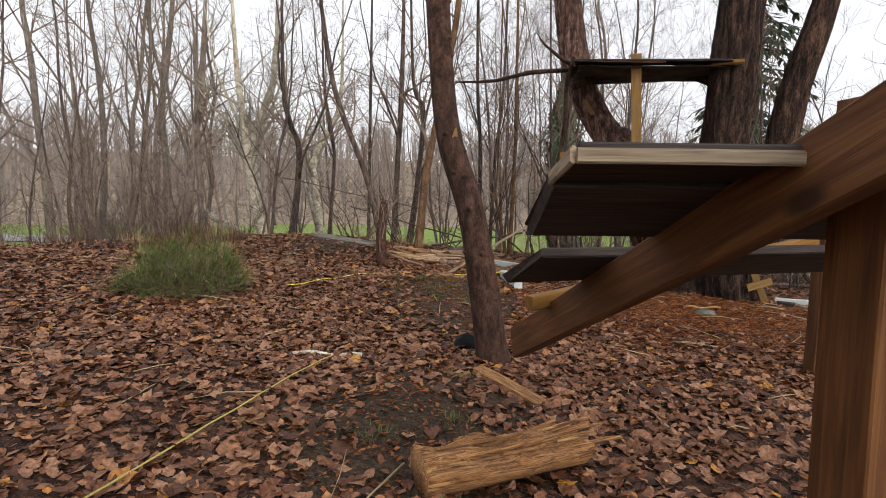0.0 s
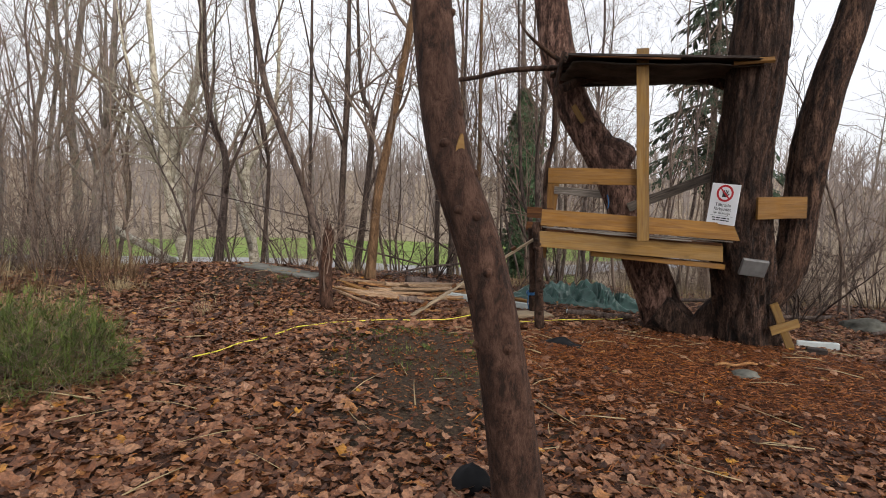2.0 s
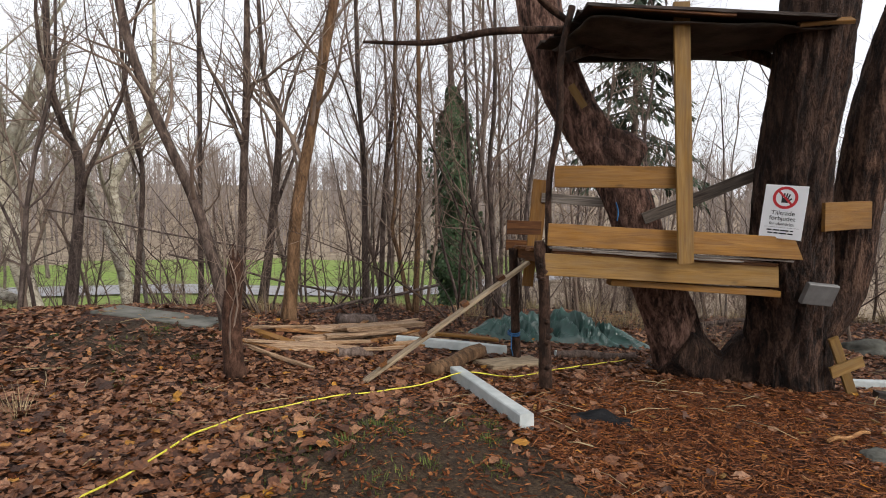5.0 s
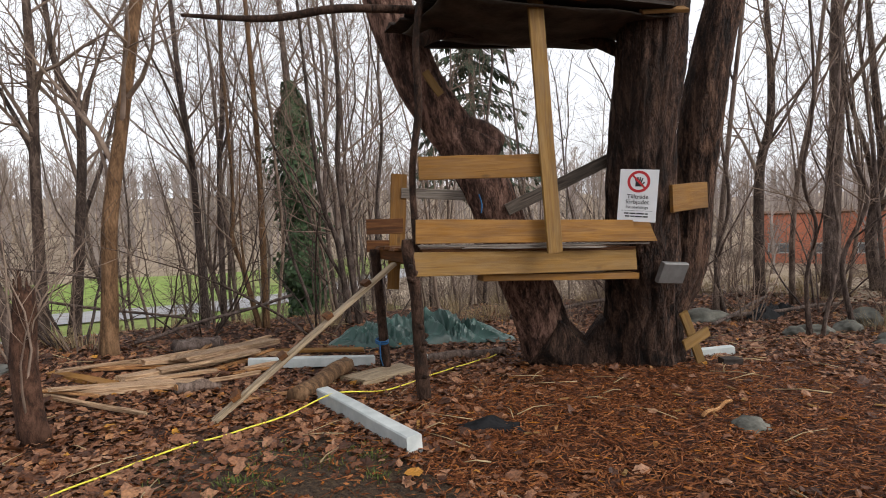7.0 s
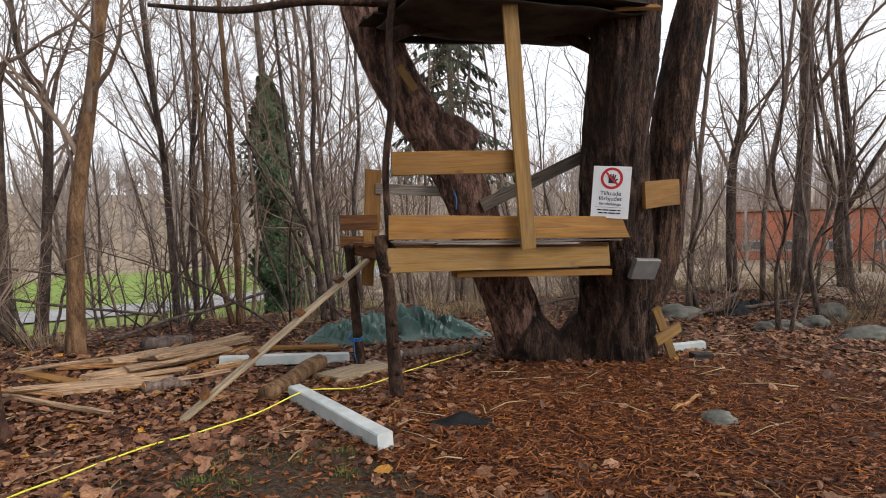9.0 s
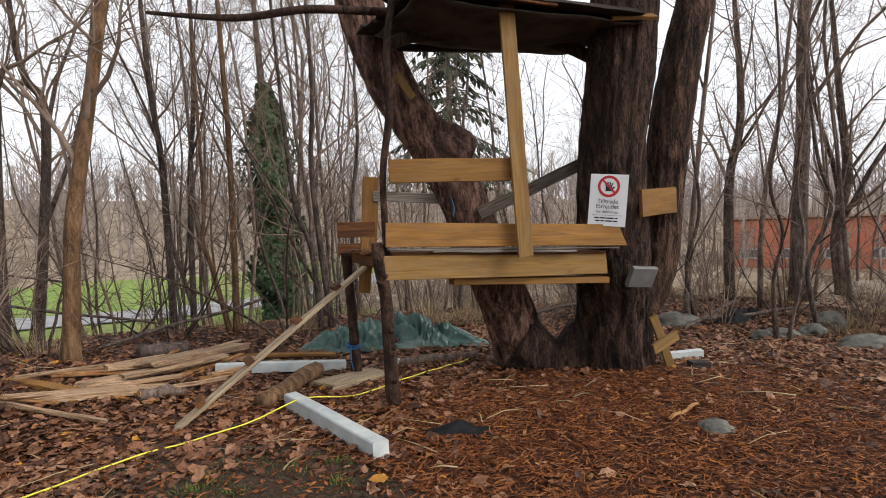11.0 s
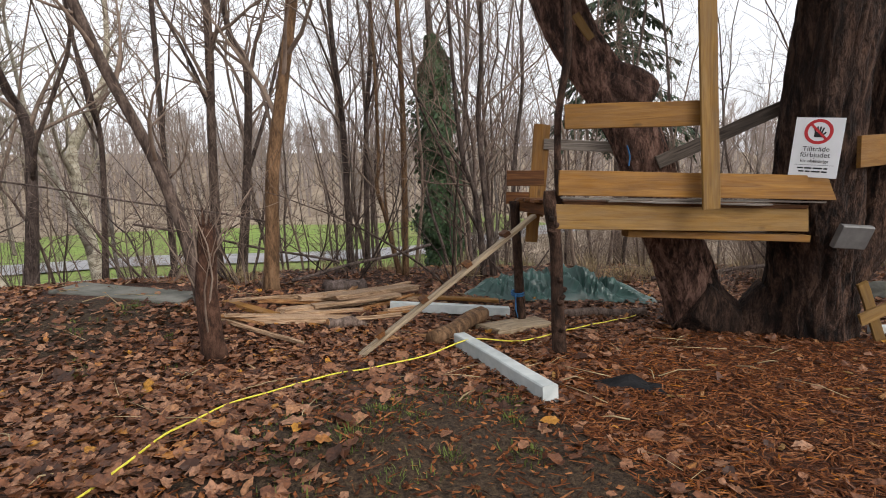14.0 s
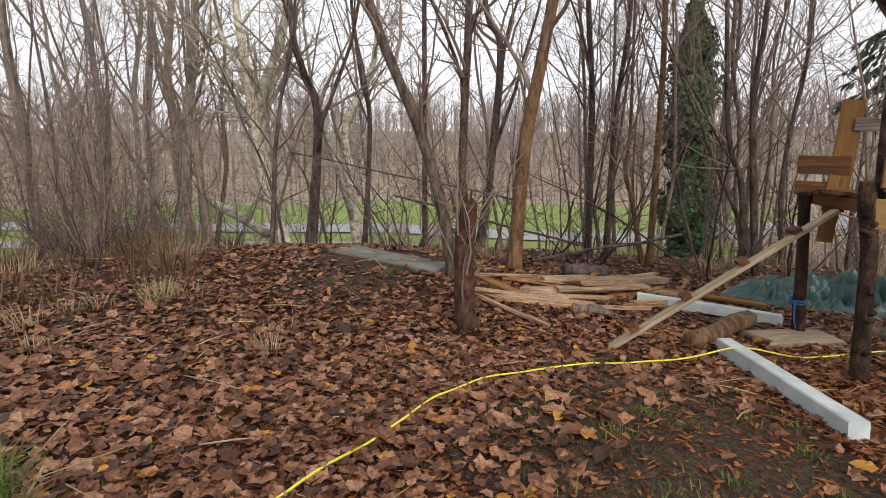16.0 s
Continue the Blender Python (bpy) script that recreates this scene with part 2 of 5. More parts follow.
def ground_mat():
    m, nt, b = start_mat("leaf_litter", 0.85)
    v = coords(nt, (1, 1, 1))
    warp = node(nt, "ShaderNodeTexNoise", {"Vector": v, "Scale": 9.0, "Detail": 3.0})
    vv = node(nt, "ShaderNodeVectorMath", {0: v, 1: warp.outputs["Color"]}, operation="MULTIPLY_ADD")
    vv.inputs[1].default_value = (0.06, 0.06, 0.06)
    nt.links.new(v, vv.inputs[2])
    nt.links.new(warp.outputs["Color"], vv.inputs[0])
    cell = node(nt, "ShaderNodeTexVoronoi", {"Vector": vv.outputs[0], "Scale": 16.0})
    rnd = node(nt, "ShaderNodeSeparateColor", {0: cell.outputs["Color"]}).outputs[0]
    leafc = ramp(nt, rnd, [(0.0, (0.015, 0.007, 0.004)), (0.4, (0.055, 0.020, 0.009)), (0.7, (0.110, 0.045, 0.022)), (1.0, (0.194, 0.100, 0.063))])
    # each leaf cell dims towards its rim: shade in the gaps, painted in
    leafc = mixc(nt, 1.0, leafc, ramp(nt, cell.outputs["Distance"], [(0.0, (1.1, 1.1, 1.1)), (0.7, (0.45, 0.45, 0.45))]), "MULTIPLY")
    chips = noise_tex(nt, coords(nt, (1, 1, 1)), 42, 8, 0.72)
    soil = ramp(nt, chips, [(0.38, (0.014, 0.0045, 0.0018)), (0.52, (0.058, 0.0185, 0.0056)), (0.7, (0.15, 0.057, 0.02))])
    moss = ramp(nt, chips, [(0.38, (0.013, 0.0075, 0.004)), (0.52, (0.047, 0.028, 0.015)), (0.7, (0.105, 0.070, 0.036))])

    def patch(cx, cy, rx, ry, soft):
        sub = node(nt, "ShaderNodeVectorMath", {0: v}, operation="SUBTRACT")
        sub.inputs[1].default_value = (cx, cy, 0)
        mul = node(nt, "ShaderNodeVectorMath", {0: sub.outputs[0]}, operation="MULTIPLY")
        mul.inputs[1].default_value = (1 / rx, 1 / ry, 0)
        ln = node(nt, "ShaderNodeVectorMath", {0: mul.outputs[0]}, operation="LENGTH")
        nz = noise_tex(nt, v, 1.7, 5)
        s = node(nt, "ShaderNodeMath", {0: nz, 1: 0.9, 2: ln.outputs["Value"]}, operation="MULTIPLY_ADD")
        return ramp(nt, s.outputs[0], [(0.98, (1, 1, 1)), (0.98 + soft if 0.98 + soft < 1 else 1.0, (0.0, 0.0, 0.0))])

    def wide_patch(cx, cy, rx, ry):
        return patch(cx, cy, rx * 1.9, ry * 1.9, 0.02)

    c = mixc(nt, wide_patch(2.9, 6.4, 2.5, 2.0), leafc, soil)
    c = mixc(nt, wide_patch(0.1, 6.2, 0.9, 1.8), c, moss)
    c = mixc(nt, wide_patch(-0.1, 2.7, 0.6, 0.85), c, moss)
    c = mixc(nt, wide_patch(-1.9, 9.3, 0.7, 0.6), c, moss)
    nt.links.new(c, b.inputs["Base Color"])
    h = mixc(nt, 0.5, cell.outputs["Distance"], chips)
    bump(nt, b, h, 0.7, 0.025)
    return m


def field_mat():
    m, nt, b = start_mat("field_grass", 0.9)
    v = coords(nt, (1, 1, 1))
    big = noise_tex(nt, v, 0.12, 4)
    fine = noise_tex(nt, v, 3.0, 6)
    c = ramp(nt, fine, [(0.36, (0.12, 0.18, 0.034)), (0.64, (0.24, 0.33, 0.068))])
    c = mixc(nt, ramp(nt, big, [(0.45, (0, 0, 0)), (0.65, (0.6, 0.6, 0.6))]), c, (0.22, 0.2, 0.085))
    nt.links.new(c, b.inputs["Base Color"])
    bump(nt, b, fine, 0.5, 0.05)
    return m


def brick_mat():
    m, nt, b = start_mat("red_brick", 0.85)
    tc = node(nt, "ShaderNodeTexCoord")
    turn = node(nt, "ShaderNodeMapping", {"Vector": tc.outputs["Object"], "Rotation": (radians(90), 0, 0)})
    br = node(nt, "ShaderNodeTexBrick", {"Vector": turn.outputs[0], "Color1": (0.66, 0.215, 0.115, 1), "Color2": (0.56, 0.175, 0.095, 1), "Mortar": (0.3, 0.22, 0.19, 1), "Scale": 4.0})
    nt.links.new(br.outputs["Color"], b.inputs["Base Color"])
    return m


M_LEAF, M_LITTER, M_GROUND, M_FIELD, M_BRICK = leaf_mat("fallen_leaf", (1.08, 1.08, 1.04)), leaf_mat("wood_litter", (0.95, 0.74, 0.47), 0.15), ground_mat(), field_mat(), brick_mat()
M_SCRUB = plain("far_scrub_floor", (0.2, 0.15, 0.105), (0.36, 0.285, 0.205), 0.95, 0.4)
M_GLASS = plain("dark_window", (0.10, 0.11, 0.12), (0.2, 0.21, 0.22), 0.1, 2, spec=0.6)
M_PAPER = plain("sign_white", (0.72, 0.73, 0.74), (0.8, 0.8, 0.8), 0.4, 4, bumps=0.05)
M_RED = plain("sign_red", (0.45, 0.02, 0.025), (0.52, 0.03, 0.035), 0.4, 4, bumps=0.05)
M_INK = plain("sign_black", (0.015, 0.015, 0.015), (0.025, 0.025, 0.025), 0.5, 4, bumps=0.05)
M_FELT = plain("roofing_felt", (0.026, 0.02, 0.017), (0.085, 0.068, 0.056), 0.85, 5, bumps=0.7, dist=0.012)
M_BLUE = plain("blue_strap", (0.012, 0.075, 0.19), (0.03, 0.13, 0.27), 0.5, 6)
M_PALEG = timber("pale_worn_wood", (0.16, 0.115, 0.07), (0.29, 0.22, 0.14), (0.4, 0.32, 0.22), False, 0.2)


# ---- geometry helpers ----
class Geo:
    def __init__(self):
        self.v, self.f = [], []

    def add(self, verts, faces):
        o = len(self.v)
        self.v.extend(tuple(q) for q in verts)
        self.f.extend(tuple(i + o for i in fc) for fc in faces)

    def tube(self, pts, rads, n=6, rough=0.0, freq=3.0, cap=True, lobes=0.0):
        pts = [Vector(p) for p in pts]
        rings = []
        ref = Vector((0.31, 0.95, 0.12))
        o = len(self.v)
        for i, p in enumerate(pts):
            d = (pts[min(i + 1, len(pts) - 1)] - pts[max(i - 1, 0)]).normalized()
            a = ref - d * ref.dot(d)
            a = a.normalized() if a.length > 1e-4 else d.orthogonal().normalized()
            ref = a
            b = d.cross(a)
            for k in range(n):
                an = 2 * math.pi * k / n
                q = a * math.cos(an) + b * math.sin(an)
                r = rads[i]
                if rough:
                    s = Vector((q.x * 1.0, q.y * 1.0, 0)) * freq + Vector((p.x, p.y, p.z)) * freq * 0.35
                    r *= 1 + rough * noise.noise(s) + rough * 0.6 * noise.noise(s * 2.7)
                if lobes:
                    cr = noise.noise(Vector((q.x * 6.5, q.y * 6.5, p.z * 2.2 + p.x))) + 0.35 * noise.noise(Vector((q.x * 15, q.y * 15, p.z * 7)))
                    r *= 1 + lobes * (1 - 2.4 * abs(cr))
                self.v.append(tuple(p + q * r))
        m = len(pts)
        for i in range(m - 1):
            for k in range(n):
                k2 = (k + 1) % n
                self.f.append((o + i * n + k, o + i * n + k2, o + (i + 1) * n + k2, o + (i + 1) * n + k))
        if cap:
            self.f.append(tuple(o + k for k in reversed(range(n))))
            self.f.append(tuple(o + (m - 1) * n + k for k in range(n)))


def mesh_ob(name, geo, mat, parent=None, smooth=True, label=""):
    me = bpy.data.meshes.new(name)
    me.from_pydata(geo.v, [], geo.f)
    me.materials.append(mat)
    if smooth:
        me.polygons.foreach_set("use_smooth", [True] * len(me.polygons))
    me.update()
    ob = new(name, me)
    if parent:
        ob.parent = parent
    if label:
        tagged(ob, label)
    return ob


def part(name, bm, mat, parent=None, label="", m=None):
    me = bpy.data.meshes.new(name)
    bm.to_mesh(me)
    bm.free()
    me.materials.append(mat)
    ob = new(name, me)
    if m is not None:
        ob.matrix_world = m
    if parent:
        ob.parent = parent
        ob.matrix_parent_inverse = parent.matrix_world.inverted()
    if label:
        tagged(ob, label)
    return ob


def empty(name, x, y, z):
    ob = new(name)
    ob.matrix_world = pose(x, y, z)
    bpy.context.view_layer.update()
    return ob


def board_bm(L, w, t, bev=0.004, warp=0.0, seed=0, cut=0.0, ragged=0.0):
    """A sawn board: x along its length from 0 to L, z across its width, y its thickness. cut: a slanted right end."""
    rng = random.Random(seed)
    bm = bmesh.new()
    n = max(4, int(L / 0.12))
    prof = [(-t / 2, -w / 2 + bev), (-t / 2 + bev, -w / 2), (t / 2 - bev, -w / 2), (t / 2, -w / 2 + bev), (t / 2, w / 2 - bev), (t / 2 - bev, w / 2), (-t / 2 + bev, w / 2), (-t / 2, w / 2 - bev)]
    rings = []
    ph, ph2 = rng.uniform(0, 6), rng.uniform(0, 6)
    for i in range(n + 1):
        u = i / n
        dz = warp * math.sin(ph + 3.2 * u) + warp * 0.3 * math.sin(ph2 + 11 * u)
        dy = warp * 0.5 * math.sin(ph2 + 4 * u)
        ring = []
        for (y, z) in prof:
            x = u * L
            if i == n and cut:
                x -= cut * (z / w + 0.5)
            if i in (0, n):
                x += ragged * rng.uniform(-1, 1)
            ring.append(bm.verts.new((x, y + dy, z + dz + ragged * 0.15 * rng.uniform(-1, 1))))
        rings.append(ring)
    for i in range(n):
        for k in range(8):
            bm.faces.new((rings[i][k], rings[i][(k + 1) % 8], rings[i + 1][(k + 1) % 8], rings[i + 1][k]))
    bm.faces.new(list(reversed(rings[0])))
    bm.faces.new(rings[-1])
    bmesh.ops.recalc_face_normals(bm, faces=bm.faces)
    return bm


def axes(a, b, across):
    """The pose whose x runs from a to b and whose z lies towards across."""
    a, b = Vector(a), Vector(b)
    x = (b - a).normalized()
    z = Vector(across)
    z = (z - x * z.dot(x)).normalized()
    y = z.cross(x)
    return Matrix(((x.x, y.x, z.x, a.x), (x.y, y.y, z.y, a.y), (x.z, y.z, z.z, a.z), (0, 0, 0, 1)))


def board(name, a, b, w, t, mat, parent=None, across=(0, 0, 1), label="", warp=0.004, seed=1, cut=0.0, ragged=0.0):
    L = (Vector(b) - Vector(a)).length
    return part(name, board_bm(L, w, t, 0.004, warp, seed, cut, ragged), mat, parent, label, axes(a, b, across))


def smooth_path(pts, n):
    """n+1 points along a rounded line through pts; each may carry radii as further numbers."""
    P = np.array(pts, float)
    m = len(P)
    out = []
    for i in range(n + 1):
        u = i / n * (m - 1)
        k = min(int(u), m - 2)
        f = u - k
        p0, p1, p2, p3 = P[max(k - 1, 0)], P[k], P[k + 1], P[min(k + 2, m - 1)]
        out.append(0.5 * (2 * p1 + (p2 - p0) * f + (2 * p0 - 5 * p1 + 4 * p2 - p3) * f * f + (3 * p1 - p0 - 3 * p2 + p3) * f ** 3))
    return out


def sm(a, b, x):
    u = min(1.0, max(0.0, (x - a) / (b - a)))
    return u * u * (3 - 2 * u)


def gz(x, y):
    """Height of the ground: a knoll in a wood, a meadow below it, a far hill."""
    r = math.hypot((x - 1) * (0.55 if x > 1 else 1.0), y - 4)
    z = 0.14 - 0.06 * max(-5, min(8, x)) + 0.24 * math.exp(-((x + 2) ** 2 / 3.2 + (y - 10.2) ** 2 / 2.4)) - 0.1 * sm(6.5, 8.6, y)
    z -= 2.3 * sm(8, 19, r)
    z -= 2.2 * sm(15, 34, x) * sm(60, 30, y)
    z += 11 * sm(60, 170, math.hypot(x, y)) * sm(70, 20, x - 0.6 * y)
    z += 0.11 * math.exp(-((x + 0.2) ** 2 / 0.42 + (y - 6.95) ** 2 / 0.4)) + 0.06 * math.exp(-((x + 0.15) ** 2 / 0.2 + (y - 2.9) ** 2 / 0.4))
    near = max(0.0, 1 - math.hypot(x - 1, y - 5) / 16)
    if near:
        z += near * (0.035 * noise.noise(Vector((x * 0.8, y * 0.8, 3))) + 0.022 * noise.noise(Vector((x * 3.1, y * 3.1, 7))))
    return z


# ---- ground ----
def spread(lo, hi, step, far, grow):
    mid = list(np.arange(lo, hi + 1e-6, step))
    a, b = [], []
    s, p = step, hi
    while p < far:
        s *= grow
        p += s
        b.append(p)
    s, p = step, lo
    while p > -far:
        s *= grow
        p -= s
        a.append(p)
    return a[::-1] + mid + b


gx, gy = spread(-6, 9, 0.12, 1600, 1.09), spread(-1, 13, 0.12, 1600, 1.09)
nx = len(gx)
gv = [(x, y, gz(x, y)) for y in gy for x in gx]
gf = [(j * nx + i, j * nx + i + 1, (j + 1) * nx + i + 1, (j + 1) * nx + i) for j in range(len(gy) - 1) for i in range(nx - 1)]
gme = bpy.data.meshes.new("ground")
gme.from_pydata(gv, [], gf)
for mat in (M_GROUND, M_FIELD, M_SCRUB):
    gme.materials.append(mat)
idx = []
for j in range(len(gy) - 1):
    for i in range(nx - 1):
        x, y = (gx[i] + gx[i + 1]) / 2, (gy[j] + gy[j + 1]) / 2
        r = math.hypot((x - 1) * (0.55 if x > 1 else 1.0), y - 4) + 1.2 * noise.noise(Vector((x * 0.4, y * 0.4, 0)))
        idx.append(2 if x + 1.5 * noise.noise(Vector((x * 0.3, y * 0.3, 2))) > 10.5 and -8 < y < 40 else 0 if r < 17 or y < 4 else (1 if y < 52 + 0.25 * x and x < 22 else 2))
gme.polygons.foreach_set("material_index", idx)
gme.polygons.foreach_set("use_smooth", [True] * len(idx))
ground = tagged(new("ground", gme), "woodland ground of brown fallen leaves and bare soil", "ground", kind="structure")


def strip(name, pts, width, lift, mat, label):
    g = Geo()
    for i, (x, y) in enumerate(pts):
        x2, y2 = pts[min(i + 1, len(pts) - 1)]
        x1, y1 = pts[max(i - 1, 0)]
        d = Vector((x2 - x1, y2 - y1)).normalized()
        for s in (-1, -0.33, 0.33, 1):
            px, py = x - d.y * s * width / 2, y + d.x * s * width / 2
            g.v.append((px, py, gz(px, py) + lift))
        if i:
            for k in range(3):
                o = (i - 1) * 4 + k
                g.f.append((o, o + 4, o + 5, o + 1))
    return tagged(mesh_ob(name, g, mat), label, "path", kind="structure")


strip("road", [tuple(p) for p in smooth_path([(-60, 36), (-30, 33), (-15, 32), (0, 31.8), (8, 34), (18, 40), (32, 52)], 60)], 3.4, 0.07, M_ROAD, "pale grey paved path across the meadow")
strip("pavement", [tuple(p) for p in smooth_path([(-50, 27), (-20, 26), (0, 26), (5, 24.6), (12, 22.5), (20, 21)], 50)], 1.9, 0.07, M_ROAD, "narrow grey gravel path below the knoll")


# ---- trees ----
def twig(g, p, d, L, r, level, plan, rng, droop):
    n = 4 if level < 2 else 3
    pts, rads = [p], [r]
    d = d.normalized()
    for i in range(n):
        d = (d + Vector((rng.uniform(-1, 1), rng.uniform(-1, 1), rng.uniform(-0.8, 0.9))) * (0.24 if level < 1 else 0.34) + Vector((0, 0, droop))).normalized()
        pts.append(pts[-1] + d * (L / n))
        rads.append(max(0.0022, r * (1 - 0.8 * (i + 1) / n)))
    g.tube(pts, rads, 5 if level == 0 else (4 if level == 1 else 3), cap=False)
    if level >= len(plan):
        return
    for k in range(plan[level]):
        u = rng.uniform(0.22, 1.0) * n
        i = min(int(u), n - 1)
        q = pts[i].lerp(pts[i + 1], u - i)
        ax = (pts[i + 1] - pts[i]).normalized()
        side = ax.orthogonal().normalized()
        side.rotate(Matrix.Rotation(rng.uniform(0, 6.283), 3, ax))
        a = rng.uniform(0.5, 1.25)
        twig(g, q, ax * math.cos(a) + side * math.sin(a), L * rng.uniform(0.35, 0.62), max(0.0026, rads[i] * 0.55), level + 1, plan, rng, droop)


def bare_tree(name, line, label, mat, seed, boughs=12, plan=(5, 4), first=0.3, reach=0.28, sides=10, twigmat=None, rough=0.10, up=0.06, category="tree", group="", rings=18, flare=1.25, lobes=0.0, forks=0):
    """A leafless tree. line: points (x, y, z, radius) of its stem from the ground up, from its base."""
    rng = random.Random(seed)
    x0, y0, z0 = line[0][:3]
    root = empty(name, x0, y0, z0)
    loc = [(p[0] - x0, p[1] - y0, p[2] - z0, p[3]) for p in line]
    sp = smooth_path(loc, rings)
    pts, rads = [Vector(p[:3]) for p in sp], [max(0.006, p[3]) for p in sp]
    rads[0] *= flare
    rads[1] *= 1 + (flare - 1) * 0.3
    pts[0] = pts[0] - Vector((0, 0, 0.12))
    g = Geo()
    g.tube(pts, rads, sides, rough, 2.2, lobes=lobes)
    mesh_ob("trunk", g, mat, root)
    H = sum((pts[i + 1] - pts[i]).length for i in range(rings))
    stems = [(pts, rads, first, H, boughs)]
    for k in range(forks):
        i = int(rings * (0.2 + 0.3 * (k + rng.random()) / forks))
        an, sw = rng.uniform(0, 6.283), rng.uniform(0.3, 0.55)
        d = (pts[i + 1] - pts[i]).normalized() * math.cos(sw) + Vector((math.cos(an), math.sin(an), 0)) * math.sin(sw)
        LL, r0, m = (H - H * i / rings) * rng.uniform(0.65, 0.95), rads[i] * rng.uniform(0.42, 0.62), 9
        fp, fr = [pts[i]], [r0]
        for j in range(m):
            d = (d + Vector((rng.gauss(0, 0.1), rng.gauss(0, 0.1), 0.09))).normalized()
            fp.append(fp[-1] + d * LL / m)
            fr.append(max(0.005, r0 * (1 - 0.88 * (j + 1) / m)))
        fg = Geo()
        fg.tube(fp, fr, max(6, sides - 2), rough, 2.2)
        mesh_ob("limb", fg, mat, root)
        stems.append((fp, fr, 0.2, LL, max(5, boughs * 2 // 3)))
    g = Geo()
    for pts, rads, lo, H, count in stems:
        m = len(pts) - 1
        for k in range(count):
            u = (lo + (1 - lo) * (k + rng.random()) / count) * m
            i = min(int(u), m - 1)
            q = pts[i].lerp(pts[i + 1], u - i)
            ax = (pts[i + 1] - pts[i]).normalized()
            side = ax.orthogonal().normalized()
            side.rotate(Matrix.Rotation(rng.uniform(0, 6.283), 3, ax))
            a = rng.uniform(0.4, 1.1)
            L = H * reach * rng.uniform(0.55, 1.2) * (1.15 - 0.6 * u / m)
            twig(g, q, ax * math.cos(a) + side * math.sin(a), L, rads[i] * rng.uniform(0.3, 0.55), 0, plan, rng, up)
    mesh_ob("crown", g, twigmat or M_TWIG, root)
    return tagged(root, label, category, group)


def stem(x, y, top, r, H, lean=(0, 0), bend=0.0, seed=0):
    """Stem points for a plain tree: base at x, y, height H, drifting by lean over its height."""
    rng = random.Random(seed)
    z = gz(x, y)
    out, wx, wy = [], 0.0, 0.0
    for i in range(9):
        u = i / 8
        out.append((x + lean[0] * u + wx, y + lean[1] * u + wy, z + H * u, r * (1 - 0.85 * u) + top))
        wx += rng.gauss(0, 0.10) * H / 10 + bend * 0.5 * math.sin(u * 6 + seed)
        wy += rng.gauss(0, 0.10) * H / 10
    return out


# the slim leaning tree beside the path
NEAR_LINE = [(0.37, 3.92, gz(0.37, 3.92), 0.115), (0.27, 3.9, 0.75, 0.097), (0.18, 3.93, 1.2, 0.09), (0.04, 3.99, 1.65, 0.087), (-0.03, 4.07, 2.2, 0.084), (-0.08, 4.2, 3.0, 0.08), (-0.15, 4.4, 4.6, 0.06), (0.1, 4.7, 7.5, 0.02)]
near_tree = bare_tree("tree", NEAR_LINE, "slim dark tree leaning beside the path, with a fresh axe scar", M_NEAR, 5, 9, (4, 4), 0.8, 0.2, 30, rings=70, rough=0.07, flare=1.35)
NEAR_AXIS = smooth_path(NEAR_LINE, 70)


def on_near(z, an, out=0.0):
    """A point on the slim tree's bark at height z, towards the angle an."""
    p = min(NEAR_AXIS, key=lambda q: abs(q[2] - z))
    r = p[3] * 0.97 + out
    return Vector((p[0] + r * math.cos(an), p[1] + r * math.sin(an), z))


for k in range(18):
    rng = random.Random(k)
    z, an = rng.uniform(0.3, 2.7), rng.uniform(2.9, 6.5)
    g = Geo()
    o = Vector(near_tree.location)
    g.tube([on_near(z, an, -0.03) - o, on_near(z + 0.004, an, 0.004) - o, on_near(z + 0.01, an, 0.014) - o], [0.024, 0.019, 0.007], 8, 0.2, 5)
    mesh_ob("knot", g, M_NEAR, near_tree)
bm = bmesh.new()
ring = [bm.verts.new((0.024 * math.cos(a) * (0.75 - 0.4 * math.sin(a)), 0, 0.052 * math.sin(a))) for a in [2 * math.pi * k / 14 for k in range(14)]]
bm.faces.new(ring)
ex = bmesh.ops.extrude_face_region(bm, geom=bm.faces[:])
bmesh.ops.translate(bm, verts=[q for q in ex["geom"] if isinstance(q, bmesh.types.BMVert)], vec=(0, 0.03, 0))
bmesh.ops.recalc_face_normals(bm, faces=bm.faces)
sc = on_near(1.66, -1.15, 0.004)
part("axe_scar", bm, M_PALE, near_tree, "pale fresh wood where the bark is cut", pose(sc.x, sc.y, sc.z, 0, 8, 24))

# the two thick trunks that carry the hut
big_right = bare_tree("tree", [(4.12, 8.05, gz(4.1, 8.05), 0.37), (4.0, 7.95, 0.4, 0.33), (3.86, 7.82, 0.9, 0.32), (3.72, 7.68, 1.5, 0.285), (3.68, 7.6, 2.1, 0.27), (3.68, 7.5, 2.8, 0.27), (3.7, 7.45, 3.6, 0.26), (3.8, 7.5, 6, 0.2), (3.9, 7.6, 10, 0.06)],
                      "thick old trunk with deeply furrowed brown bark carrying the hut", M_PINE, 11, 9, (5, 5), 0.8, 0.25, 110, rough=0.08, rings=240, flare=1.3, lobes=0.075)
g = Geo()
q = smooth_path([(4.0, 7.95, 0.2, 0.2), (4.24, 7.8, 0.5, 0.2), (4.4, 7.72, 0.85, 0.18), (4.43, 7.66, 1.5, 0.175), (4.41, 7.55, 2.1, 0.18), (4.5, 7.46, 2.8, 0.17), (4.7, 7.4, 3.6, 0.15), (5.2, 7.4, 6.0, 0.09), (5.4, 7.5, 8.0, 0.03)], 160)
